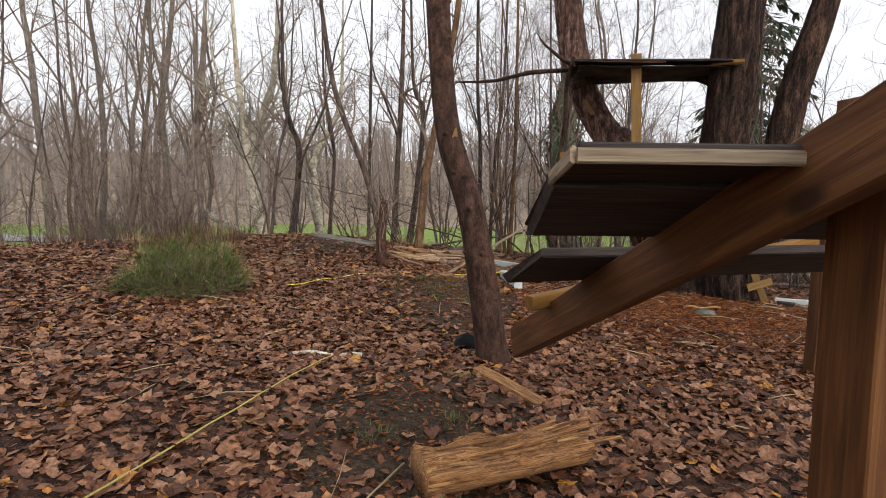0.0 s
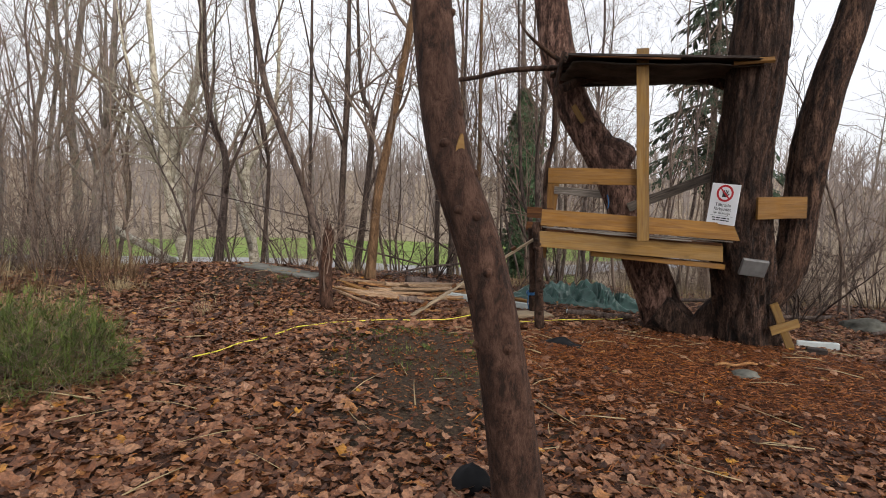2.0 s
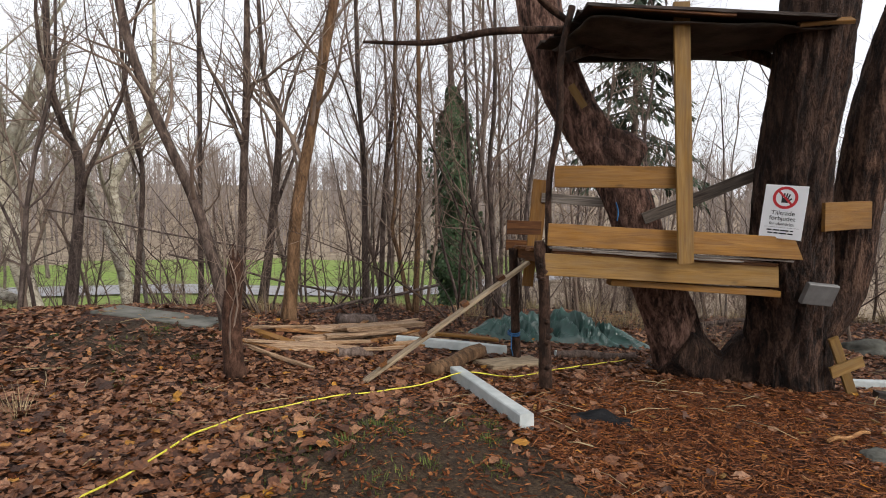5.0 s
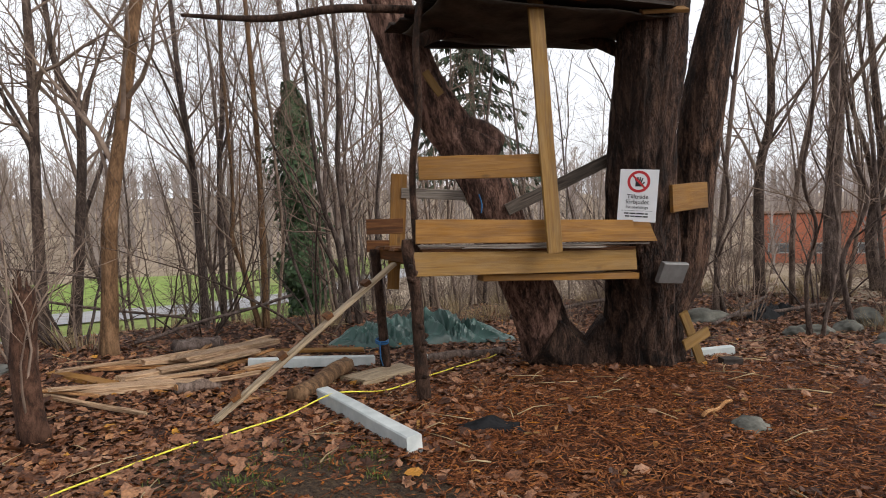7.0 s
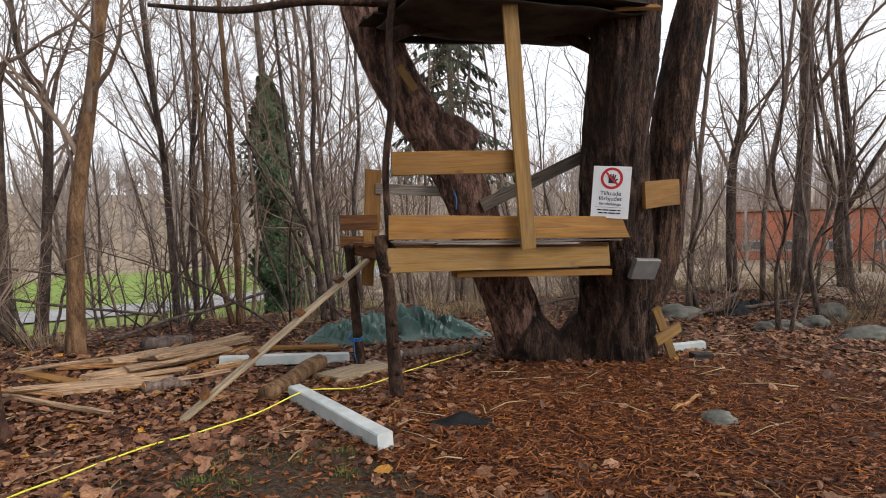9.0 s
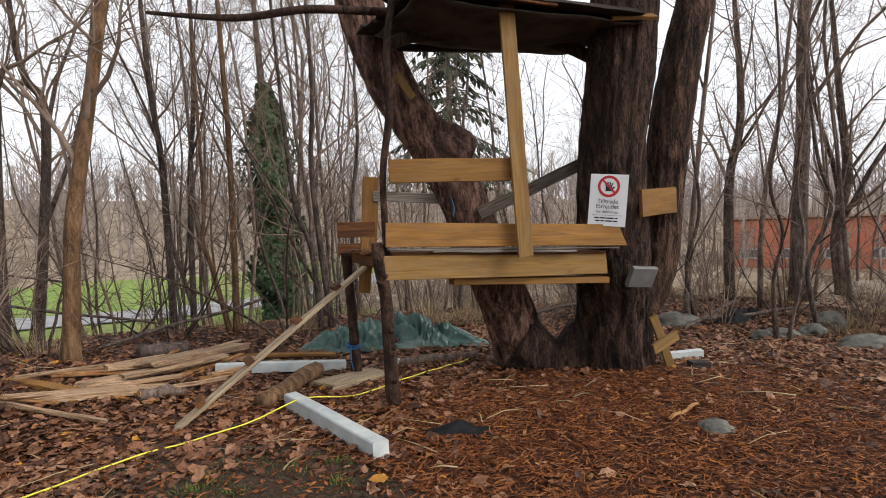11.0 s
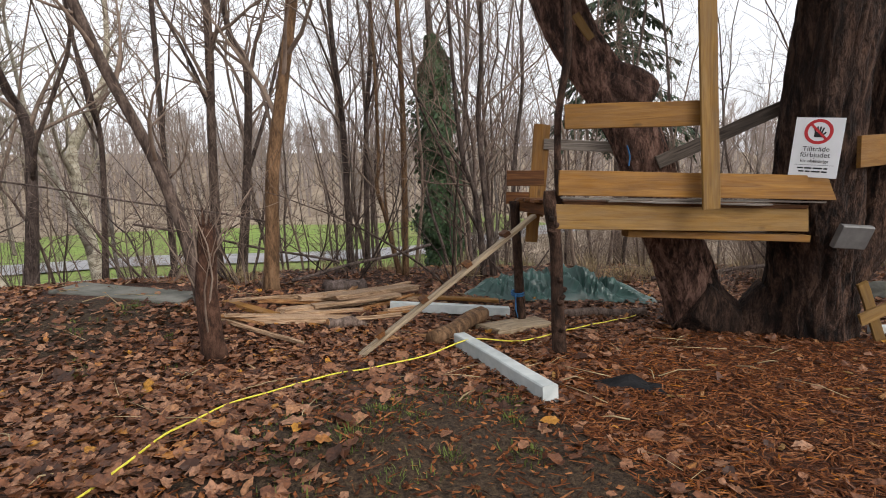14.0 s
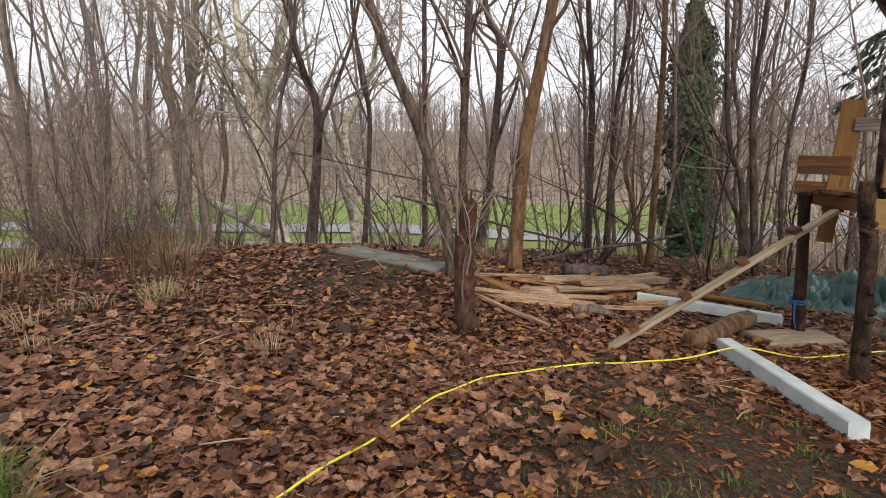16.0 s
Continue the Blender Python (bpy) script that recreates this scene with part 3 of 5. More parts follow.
g.tube([Vector(p[:3]) - big_right.location for p in q], [p[3] for p in q], 72, 0.08, 2.2, lobes=0.07)
mesh_ob("side_stem", g, M_PINE, big_right, label="second stem curving out of the trunk's foot")
big_left = bare_tree("tree", [(3.42, 8.6, gz(3.4, 8.6), 0.28), (3.24, 8.6, 0.35, 0.25), (2.98, 8.6, 0.9, 0.225), (2.78, 8.62, 1.45, 0.21), (2.6, 8.75, 1.95, 0.215), (2.3, 8.9, 2.45, 0.21), (2.08, 9.0, 3.0, 0.205), (1.92, 9.1, 3.8, 0.2), (1.75, 9.3, 6, 0.15), (2.0, 9.5, 9, 0.04)],
                     "thick leaning trunk with furrowed reddish bark behind the hut", M_PINK, 13, 9, (5, 5), 0.8, 0.25, 100, rough=0.09, rings=240, flare=1.25, lobes=0.06)
g = Geo()
q = smooth_path([(2.45, 8.82, 2.1, 0.19), (2.65, 8.7, 2.02, 0.2), (2.8, 8.62, 1.97, 0.17), (2.84, 8.6, 1.95, 0.12)], 20)
g.tube([Vector(p[:3]) - big_left.location for p in q], [p[3] for p in q], 40, 0.2, 3, lobes=0.08)
mesh_ob("burl", g, M_PINK, big_left)
g = Geo()
q = smooth_path([(3.25, 8.55, 0.12, 0.3), (3.62, 8.35, -0.12, 0.2), (3.9, 8.15, 0.08, 0.27)], 16)
g.tube([Vector(p[:3]) - big_left.location for p in q], [p[3] for p in q], 24, 0.12, 3)
mesh_ob("root", g, M_PINE, big_left)

# trees that stand round the knoll: x, y, radius, height, drift in x and y, bark, label, boughs, first
RING = [
    (-14.7, 21.5, 0.30, 15, -0.4, 0.0, M_GREY, 13), (-12.8, 20.4, 0.14, 12, -0.4, 0.2, M_GREY, 12), (-14.6, 24.0, 0.27, 16, 0.3, 0, M_GREY, 13),
    (-13.6, 24.7, 0.22, 16, 1.2, 0, M_GREY, 12), (-13.1, 25.0, 0.2, 15, 0.6, 0.3, M_GREY, 12), (-12.4, 26.5, 0.36, 17, 0.5, 0, M_GREY, 15),
    (-10.5, 16.5, 0.12, 10, -0.5, 0, M_DARK, 11), (-9.6, 19.0, 0.15, 12, 0.4, 0, M_GREY, 12), (-8.2, 14.6, 0.07, 8, 0.5, 0, M_DARK, 10),
    (1.8, 16.2, 0.055, 9, 0.4, 0.0, M_DARK, 10), (3.4, 14.6, 0.07, 9, 0.3, 0, M_DARK, 11), (3.3, 13.5, 0.06, 8, -0.5, 0, M_DARK, 11),
    (4.7, 15.1, 0.09, 10, 0.4, 0, M_DARK, 12), (1.9, 16.0, 0.07, 10, -0.6, 0, M_DARK, 11), (4.4, 16.3, 0.08, 11, -0.2, 0, M_DARK, 12),
    (10.5, 9.2, 0.25, 13, 0.1, 0, M_DARK, 9), (10.8, 8.5, 0.07, 9, 0.5, 0, M_DARK, 10), (9.4, 9.3, 0.08, 9, 0.9, -0.3, M_DARK, 11),
    (7.4, 9.4, 0.08, 9, 1.6, -0.6, M_DARK, 11), (6.9, 7.7, 0.035, 5, 0.7, -0.3, M_DARK, 8),
    (6.4, 14.0, 0.07, 10, -0.2, 0, M_DARK, 11),
    (14.0, 8.0, 0.1, 11, 0.4, 0, M_DARK, 11), (13.0, 5.5, 0.09, 10, -0.4, 0, M_DARK, 11),
]
for i, (x, y, r, H, lx, ly, mat, boughs) in enumerate(RING):
    thick = "thick" if r > 0.18 else ("slim" if r > 0.07 else "thin")
    hue = "grey" if mat is M_GREY else ("tan" if mat is M_TAN else "dark brown")
    r = r * (0.5 if r < 0.18 else 0.56)
    bare_tree("tree", stem(x, y, 0.006, r, H, (lx, ly), 0.11 * H / 10 * (1 if r < 0.12 else 0.4), i), "%s leafless tree with %s bark in the wood" % (thick, hue), mat, 100 + i, boughs, (5, 4), 0.18 if r < 0.15 else 0.25, 0.27, 12 if r > 0.12 else 8, group="bare trees round the knoll", forks=1 + i % 2)

bare_tree("tree", [(-0.44, 10.6, gz(-0.44, 10.6), 0.085), (-0.38, 10.62, 0.9, 0.07), (-0.33, 10.65, 1.5, 0.07), (-0.16, 10.7, 2.4, 0.062), (0.0, 10.75, 3.3, 0.058), (0.25, 10.8, 5, 0.055), (0.3, 11, 8.5, 0.015)],
          "slim tan-barked tree rising beside the pile of planks", M_TAN, 31, 12, (5, 4), 0.35, 0.25, 14, rings=40)
bare_tree("tree", [(-1.05, 9.75, gz(-1.05, 9.75), 0.06), (-1.15, 9.8, 0.9, 0.055), (-1.35, 9.85, 1.6, 0.05), (-1.75, 9.9, 2.6, 0.045), (-2.0, 10.0, 3.6, 0.04), (-2.4, 10.2, 6.5, 0.012)],
          "thin dark tree leaning out beside the concrete slab", M_EDGE, 33, 10, (4, 4), 0.35, 0.22, 10, rings=30)


def edge_tree(line, label, mat, seed, boughs, forks, reach=0.24, first=0.3, twigs=None, rings=30):
    """A tree at the wood's edge: (x, y, z, radius) up to where its stem is seen, then on and up to a thin top."""
    x, y = line[0][:2]
    a, b = line[-2], line[-1]
    top = (b[0] + 0.5 * (b[0] - a[0]), b[1] + 0.3, b[2] + 4.2, 0.012)
    return bare_tree("tree", [(x, y, min(gz(x, y), line[0][2]), line[0][3] * 0.8), *[(p[0], p[1], p[2], 0.72 * p[3]) for p in line[1:]], top], label, mat, seed, boughs, (5, 4), first, reach, 12, twigs, 0.1, group="bare trees at the wood's edge", rings=rings, forks=forks)


edge_tree([(-1.14, 13.4, 0.0, 0.1), (-1.05, 13.4, 2.2, 0.085), (-0.98, 13.4, 3.8, 0.075)], "slim dark brown tree standing upright at the wood's edge", M_EDGE, 501, 13, 1)
edge_tree([(-0.82, 13.9, 0.0, 0.11), (-0.63, 13.9, 1.34, 0.09), (-0.5, 13.9, 3.1, 0.08), (-0.76, 13.95, 4.0, 0.055)], "dark forked tree at the wood's edge", M_EDGE, 502, 12, 2)
edge_tree([(-1.53, 11.85, 0.2, 0.05), (-1.52, 11.85, 1.37, 0.043), (-1.5, 11.85, 3.07, 0.04)], "thin dark upright stem behind the slab", M_EDGE, 503, 11, 1)
edge_tree([(-3.04, 15.14, -0.4, 0.07), (-2.87, 15.17, 1.88, 0.06), (-2.95, 15.16, 2.86, 0.055), (-3.13, 15.12, 4.27, 0.04)], "thin grey tree forking above the meadow", M_EDGE, 504, 11, 2)
edge_tree([(-3.56, 13.45, -0.05, 0.12), (-3.4, 13.5, 1.4, 0.1), (-3.38, 13.5, 2.23, 0.095), (-3.57, 13.44, 2.79, 0.07), (-3.7, 13.4, 3.79, 0.06)], "dark tree forked at head height", M_EDGE, 505, 12, 2)
edge_tree([(-7.9, 17.5, -1.6, 0.19), (-7.69, 17.65, 2.06, 0.16), (-7.39, 17.8, 4.27, 0.14)], "thick grey leafless tree behind the mound", M_GREY, 506, 13, 2)
edge_tree([(-7.5, 17.9, -1.6, 0.14), (-7.5, 17.75, 1.46, 0.12), (-7.53, 17.73, 3.23, 0.1)], "grey leafless tree close beside a thicker one", M_GREY, 507, 12, 2)
edge_tree([(0.84, 13.27, -0.1, 0.07), (0.84, 13.27, 2.17, 0.06), (0.74, 13.29, 3.82, 0.05)], "slim dark tree above the meadow path", M_EDGE, 508, 13, 1)
edge_tree([(1.1, 13.22, -0.1, 0.06), (1.18, 13.21, 2.0, 0.05), (1.33, 13.17, 3.8, 0.042)], "thin dark tree beside its neighbour", M_EDGE, 509, 12, 1)
edge_tree([(1.44, 12.12, -0.05, 0.06), (1.49, 12.1, 2.06, 0.052), (1.48, 12.1, 3.51, 0.045)], "thin tan-barked upright stem by the planks", M_TAN, 510, 11, 0)
edge_tree([(1.36, 12.16, -0.04, 0.05), (1.2, 12.18, 0.8, 0.046), (1.1, 12.2, 1.24, 0.04), (1.16, 12.25, 2.0, 0.03)], "thin tan stem leaning from the same root", M_TAN, 511, 9, 1)
edge_tree([(2.49, 11.75, -0.1, 0.06), (2.42, 11.79, 1.0, 0.05), (2.21, 11.86, 2.03, 0.042)], "dark curved stem beside the hut", M_EDGE, 512, 11, 2)
edge_tree([(2.62, 11.69, -0.1, 0.06), (2.48, 11.76, 2.02, 0.05), (2.54, 11.73, 3.42, 0.04)], "dark slim stem in a clump beside the hut", M_EDGE, 513, 11, 1)
edge_tree([(6.9, 7.82, -0.34, 0.045), (6.89, 7.85, 0.36, 0.032), (6.95, 7.76, 0.99, 0.03), (6.86, 7.86, 1.62, 0.028), (6.93, 7.77, 2.96, 0.022)], "thin crooked sapling among the stones", M_EDGE, 514, 9, 1, 0.18)
edge_tree([(7.55, 9.33, -0.4, 0.05), (7.47, 9.42, 0.45, 0.036), (7.6, 9.27, 1.3, 0.034), (7.53, 9.35, 2.57, 0.03)], "thin winding stem beside the thick trunk", M_EDGE, 515, 9, 1, 0.2)
edge_tree([(11.65, 8.94, -0.45, 0.15), (11.61, 9.04, 0.61, 0.13), (11.67, 8.88, 1.85, 0.12), (11.6, 8.96, 3.19, 0.085)], "dark tree forked above its straight trunk", M_EDGE, 516, 12, 2)
edge_tree([(9.96, 10.17, -0.45, 0.13), (9.97, 10.14, 1.77, 0.11), (10.07, 9.96, 3.28, 0.09)], "dark leaning tree in the clump by the building", M_EDGE, 517, 11, 1)
edge_tree([(7.82, 7.73, -0.4, 0.05), (7.78, 7.84, 0.49, 0.04), (7.9, 7.61, 1.3, 0.036), (7.8, 7.78, 2.33, 0.03)], "thin crooked stem at the edge of the stones", M_EDGE, 518, 9, 2, 0.2)

for k, (x, y, dx, b) in enumerate(((-5.0, 16.65, -0.9, 1.0), (-5.15, 16.8, 0.3, 0.55), (-3.9, 19.0, 0.5, 0.5))):
    z = gz(x, y)
    bare_tree("birch", [(x, y, z, 0.17), (x - 0.4 * b, y, z + 1.5, 0.15), (x - 0.62 * b, y, z + 2.85, 0.125), (x - 0.69 * b, y, z + 3.8, 0.11), (x + dx, y, z + 5.6, 0.07), (x + 1.2 * dx, y, z + 9.5, 0.012)],
              "pale lichen-covered birch with a crooked stem", M_BIRCH, 41 + k, 13, (5, 4), 0.3, 0.26, 12, M_TWIGP, 0.14, group="pale birches", forks=1)

# the broken stump pole by the slab
x, y = -0.9, 8.5
g = Geo()
z0 = gz(x, y)
g.tube([(0.02, 0, -0.1), (0, 0, 0.1), (-0.01, 0.02, 0.5), (0.02, 0.02, 0.8), (0.03, 0.0, 0.93)], [0.1, 0.08, 0.07, 0.065, 0.055], 20, 0.16, 3)
for k in range(7):
    an = k * 0.9
    g.tube([(0.02 + 0.035 * math.cos(an), 0.035 * math.sin(an), 0.88), (0.02 + 0.04 * math.cos(an), 0.04 * math.sin(an), 0.95 + 0.05 * (k % 3))], [0.016, 0.004], 4)
root = empty("tree_stump", x, y, z0)
mesh_ob("trunk", g, M_NEAR, root)
g = Geo()
rng = random.Random(8)
for k in range(9):
    an = rng.uniform(0, 6.28)
    twig(g, Vector((0.05 * math.cos(an), 0.05 * math.sin(an), rng.uniform(0, 0.7))), Vector((0.4 * math.cos(an), 0.4 * math.sin(an), 1)), rng.uniform(0.5, 1.3), 0.009, 1, (0, 3), rng, 0.12)
mesh_ob("crown", g, M_TWIG, root, label="thin shoots sprouting round the stump")
tagged(root, "broken-off slim stump with splintered top and thin shoots", "tree stump")

# wood around: a few trees built once, set many times
models = []
for k in range(7):
    m = bare_tree("tree", stem(-30 + 4 * k, -30, 0.008, 0.026 + 0.008 * k, 7.0 + 0.9 * k, (0.5 * (-1) ** k, 0.3), 0.13, 50 + k), "slim leafless tree in the surrounding wood", M_DARK if k % 2 else M_GREY, 200 + k, 12, (5, 4), 0.18, 0.26, 8, group="bare trees of the wood", forks=1 + k % 2)
    models.append(m)
rng = random.Random(77)
placed = 0
while placed < 74:
    an = rng.uniform(-1.35, 1.75)
    d = rng.uniform(11, 46)
    x, y = 0.5 + d * math.sin(an), 5 + d * math.cos(an)
    if y < 12.3 and -3.5 < x < 7 or math.hypot(x, y - 4) < 9.2:
        continue
    if abs(y - 32) < 2.5 or (x > -9 and x < 12 and 22 < y < 50 and rng.random() < 0.86):
        continue
    if an < -0.25 and d < 17 or -9 < x < -3 and y < 20 or (x > 11 and 0.85 < math.atan2(x, y - 4) < 1.4):
        continue
    m = models[placed % 7]
    s = rng.uniform(0.75, 1.25)
    if placed < 7:
        m.matrix_world = pose(x, y, gz(x, y), 0, 0, rng.uniform(0, 360))
    else:
        c = copy_thing(m, pose(x, y, gz(x, y) - 0.05, rng.uniform(-4, 4), rng.uniform(-4, 4), rng.uniform(0, 360)))
        c.scale = (s, s, s * rng.uniform(0.9, 1.15))
    placed += 1

# undergrowth: thin bare shrubs
shrubs = []
for k in range(6):
    rng = random.Random(300 + k)
    g = Geo()
    for j in range(10 if k < 4 else 16):
        an = rng.uniform(0, 6.28)
        sp_ = 0.5 if k < 4 else 0.9
        twig(g, Vector((0.15 * math.cos(an), 0.15 * math.sin(an), -0.05)), Vector((sp_ * math.cos(an), sp_ * math.sin(an), 1.3)), rng.uniform(1.2, 3.0) if k < 4 else rng.uniform(0.5, 1.2), rng.uniform(0.007, 0.015), 0, (5, 4), rng, 0.02)
    ob = mesh_ob("shrub", g, (M_TWIG, M_DARK, M_EDGE, M_TWIG, M_DARK, M_TWIG)[k])
    shrubs.append(tagged(ob, "bare brown shrub of thin tangled stems", "shrub", "undergrowth shrubs"))
rng = random.Random(91)
n = 0
while n < 200:
    an = rng.uniform(-1.5, 1.75)
    d = rng.uniform(6.5, 24)
    x, y = 0.5 + d * math.sin(an), 4 + d * math.cos(an)
    if (-2.6 < x < 6.2 and y < 11.6) or (x < 0 and math.hypot(x + 1, y - 6) < 5.8) or (x > 0 and y < 10 and x < 8.4):
        continue
    if an < -0.3 and d < 10 or abs(math.atan2(x + 0.7, y - 4.4) + 0.1) < 0.42 and rng.random() < 0.55:
        continue
    if 0.8 < x < 4.6 and y < 16.5 or -6 < x < 4 and y > 12.5 and rng.random() < 0.75 or (x > 11 and 0.85 < math.atan2(x, y - 4) < 1.4 and rng.random() < 0.85):
        continue
    m = pose(x, y, gz(x, y), rng.uniform(-8, 8), rng.uniform(-8, 8), rng.uniform(0, 360))
    ob = shrubs[n % 6] if n < 6 else copy_thing(shrubs[n % 6], m)
    s = rng.uniform(0.5, 1.1)
    ob.matrix_world = m @ Matrix.Diagonal((s, s, s * rng.uniform(0.8, 1.2), 1))
    n += 1

for k, (x, y, s) in enumerate(((-0.65, 10.95, 0.7), (-1.9, 11.6, 0.8), (5.9, 9.6, 0.7), (7.6, 9.0, 0.8), (8.6, 7.4, 0.8), (6.6, 10.4, 0.9), (3.7, 10.9, 0.6), (-2.9, 11.2, 0.5), (-4.4, 9.3, 0.6), (-5.0, 10.4, 0.7), (-4.9, 8.2, 0.55), (-1.5, 10.9, 0.5), (4.9, 9.9, 0.6), (-3.9, 11.3, 0.7))):
    m = pose(x, y, gz(x, y), 0, 0, k * 47)
    copy_thing(shrubs[k % 6], m).matrix_world = m @ Matrix.Diagonal((s, s, s, 1))

# shrubs of dark stems that arch over and cross
def arching_shrub(x, y, seed, stems, span):
    rng = random.Random(seed)
    root = empty("shrub", x, y, gz(x, y))
    for k in range(stems):
        a = rng.uniform(0, 6.283)
        d = Vector((0.75 * math.cos(a), 0.75 * math.sin(a), 1)).normalized()
        p, r = Vector((0.12 * math.cos(a), 0.12 * math.sin(a), -0.05)), rng.uniform(0.009, 0.02)
        L, m = span * rng.uniform(0.6, 1.15), 10
        pts, rads = [p], [r]
        for j in range(m):
            d = (d + Vector((rng.gauss(0, 0.1), rng.gauss(0, 0.1), rng.uniform(-0.12, 0.06)))).normalized()
            pts.append(pts[-1] + d * L / m)
            rads.append(max(0.003, r * (1 - 0.85 * (j + 1) / m)))
        g = Geo()
        g.tube(pts, rads, 6, 0.1, cap=False)
        for j in range(3, m + 1):
            e = Vector((rng.uniform(-1, 1), rng.uniform(-1, 1), rng.uniform(0.1, 1.2)))
            twig(g, pts[j], e, rng.uniform(0.25, 0.7), rads[j] * 0.6, 1, (0, 3), rng, 0.05)
        mesh_ob("stem", g, M_EDGE, root)
    tagged(root, "bare shrub of dark arching and crossing stems", "shrub", "arching shrubs")


for k, (x, y, n, L) in enumerate(((0.55, 11.7, 4, 2.4), (1.9, 11.2, 6, 2.8), (0.1, 12.3, 3, 2.2), (-1.75, 12.0, 6, 2.2), (2.9, 11.5, 7, 3.0), (-0.75, 11.5, 5, 1.9), (6.3, 9.9, 7, 2.8), (8.7, 8.6, 7, 2.8), (9.3, 7.0, 6, 2.4), (7.1, 10.6, 7, 3.0))):
    arching_shrub(x, y, 900 + k, n, L)

# thin saplings between the trees
saps = []
for k in range(6):
    rng = random.Random(700 + k)
    g = Geo()
    H = 2.6 + 0.5 * k
    pts = [Vector((0, 0, -0.1))]
    d = Vector((0, 0, 1))
    for i in range(9):
        d = (d + Vector((rng.uniform(-0.14, 0.14), rng.uniform(-0.14, 0.14), 0.1))).normalized()
        pts.append(pts[-1] + d * H / 9)
    rads = [0.024 * (1 - 0.85 * i / 9) + 0.003 for i in range(10)]
    g.tube(pts, rads, 5, cap=False)
    for i in range(2, 10):
        for j in range(2):
            a = rng.uniform(0, 6.28)
            twig(g, pts[i], Vector((math.cos(a), math.sin(a), 0.9)), rng.uniform(0.4, 1.0), rads[i] * 0.5, 1, (0, 4), rng, 0.05)
    saps.append(tagged(mesh_ob("sapling", g, M_TWIG if k % 2 else M_DARK), "thin bare sapling in the undergrowth", "sapling", "thin saplings"))
rng = random.Random(701)
n = 0
while n < 170:
    an = rng.uniform(-1.45, 1.75)
    d = rng.uniform(7.5, 24)
    x, y = 0.5 + d * math.sin(an), 4 + d * math.cos(an)
    if (-2.6 < x < 6.2 and y < 11.6) or (x < 0 and math.hypot(x + 1, y - 6) < 5.6) or (x > 0 and y < 9.4 and x < 7.4) or (x > 11 and 0.85 < math.atan2(x, y - 4) < 1.4 and rng.random() < 0.7):
        continue
    if abs(math.atan2(x + 0.7, y - 4.4) + 0.1) < 0.42 and rng.random() < 0.5:
        continue
    m = pose(x, y, gz(x, y), rng.uniform(-9, 9), rng.uniform(-9, 9), rng.uniform(0, 360))
    ob = saps[n % 6] if n < 6 else copy_thing(saps[n % 6], m)
    s = rng.uniform(0.7, 1.4)
    ob.matrix_world = m @ Matrix.Diagonal((s, s, s, 1))
    n += 1

# far woods on the hill
rng = random.Random(5)
g = Geo()
for k in range(1900):
    an = rng.uniform(-1.5, 1.9)
    d = 54 + 120 * rng.random() ** 0.9
    x, y = d * math.sin(an), d * math.cos(an)
    z = gz(x, y)
    H = rng.uniform(6, 11)
    g.tube([(x, y, z - 0.5), (x + rng.uniform(-0.4, 0.4), y, z + H * 0.6), (x + rng.uniform(-0.7, 0.7), y, z + H)], [0.14, 0.1, 0.02], 3, cap=False)
    for b in range(16):
        u = rng.uniform(0.12, 0.95)
        a = rng.uniform(0, 6.28)
        L = H * rng.uniform(0.15, 0.36) * (1.1 - 0.5 * u)
        p = Vector((x, y, z + H * u))
        e = p + Vector((math.cos(a) * 0.6, math.sin(a) * 0.6, 0.8)) * L
        mid = p.lerp(e, 0.5) + Vector((rng.uniform(-0.2, 0.2), 0, 0.1))
        g.tube([p, mid, e], [0.05, 0.04, 0.015], 3, cap=False)
        e2 = mid + Vector((rng.uniform(-1, 1), rng.uniform(-1, 1), 1)) * L * 0.4
        g.tube([mid, e2], [0.03, 0.012], 3, cap=False)
tagged(mesh_ob("far_woods", g, M_FAR_HAZE, smooth=False), "brown leafless woods on the far slope, paled to look hazy", "woods", kind="stuff")

# ---- the tree hut ----
hut = empty("tree_hut", 2.5, 8.0, gz(2.5, 8.0))
tagged(hut, "children's tree hut of nailed planks between two thick trunks", "tree hut")


def pole(name, pts, mat, parent, label="", n=12, rough=0.15, rings=24):
    g = Geo()
    q = smooth_path(pts, rings)
    o = Vector(parent.location) if parent else Vector((0, 0, 0))
    g.tube([Vector(p[:3]) - o for p in q], [p[3] for p in q], n, rough, 4)
    return mesh_ob(name, g, mat, parent, label=label)


pole("post", [(1.58, 8.02, gz(1.57, 8.02) - 0.08, 0.055), (1.55, 8.0, 0.4, 0.046), (1.54, 8.0, 0.8, 0.044), (1.5, 8.0, 1.1, 0.05), (1.49, 8.0, 1.22, 0.04)], M_POST, hut, "dark bark-covered front post")
pole("post", [(1.78, 9.1, gz(1.78, 9.1) - 0.08, 0.055), (1.76, 9.1, 0.5, 0.045), (1.72, 9.08, 1.1, 0.045)], M_POST, hut, "dark thin rear post tied with blue rope")
for k in range(9):
    rng = random.Random(70 + k)
    z, an = rng.uniform(0.1, 1.1), rng.uniform(3.2, 6.2)
    c = Vector((1.555 - 0.04 * sm(0.6, 1.1, z), 8.0, z)) - hut.location
    d = Vector((math.cos(an), math.sin(an), 0.25))
    g = Geo()
    g.tube([c + d * 0.02, c + d * 0.05, c + d * 0.066], [0.03, 0.022, 0.01], 8, 0.25, 5)
    mesh_ob("knot", g, M_POST, hut)
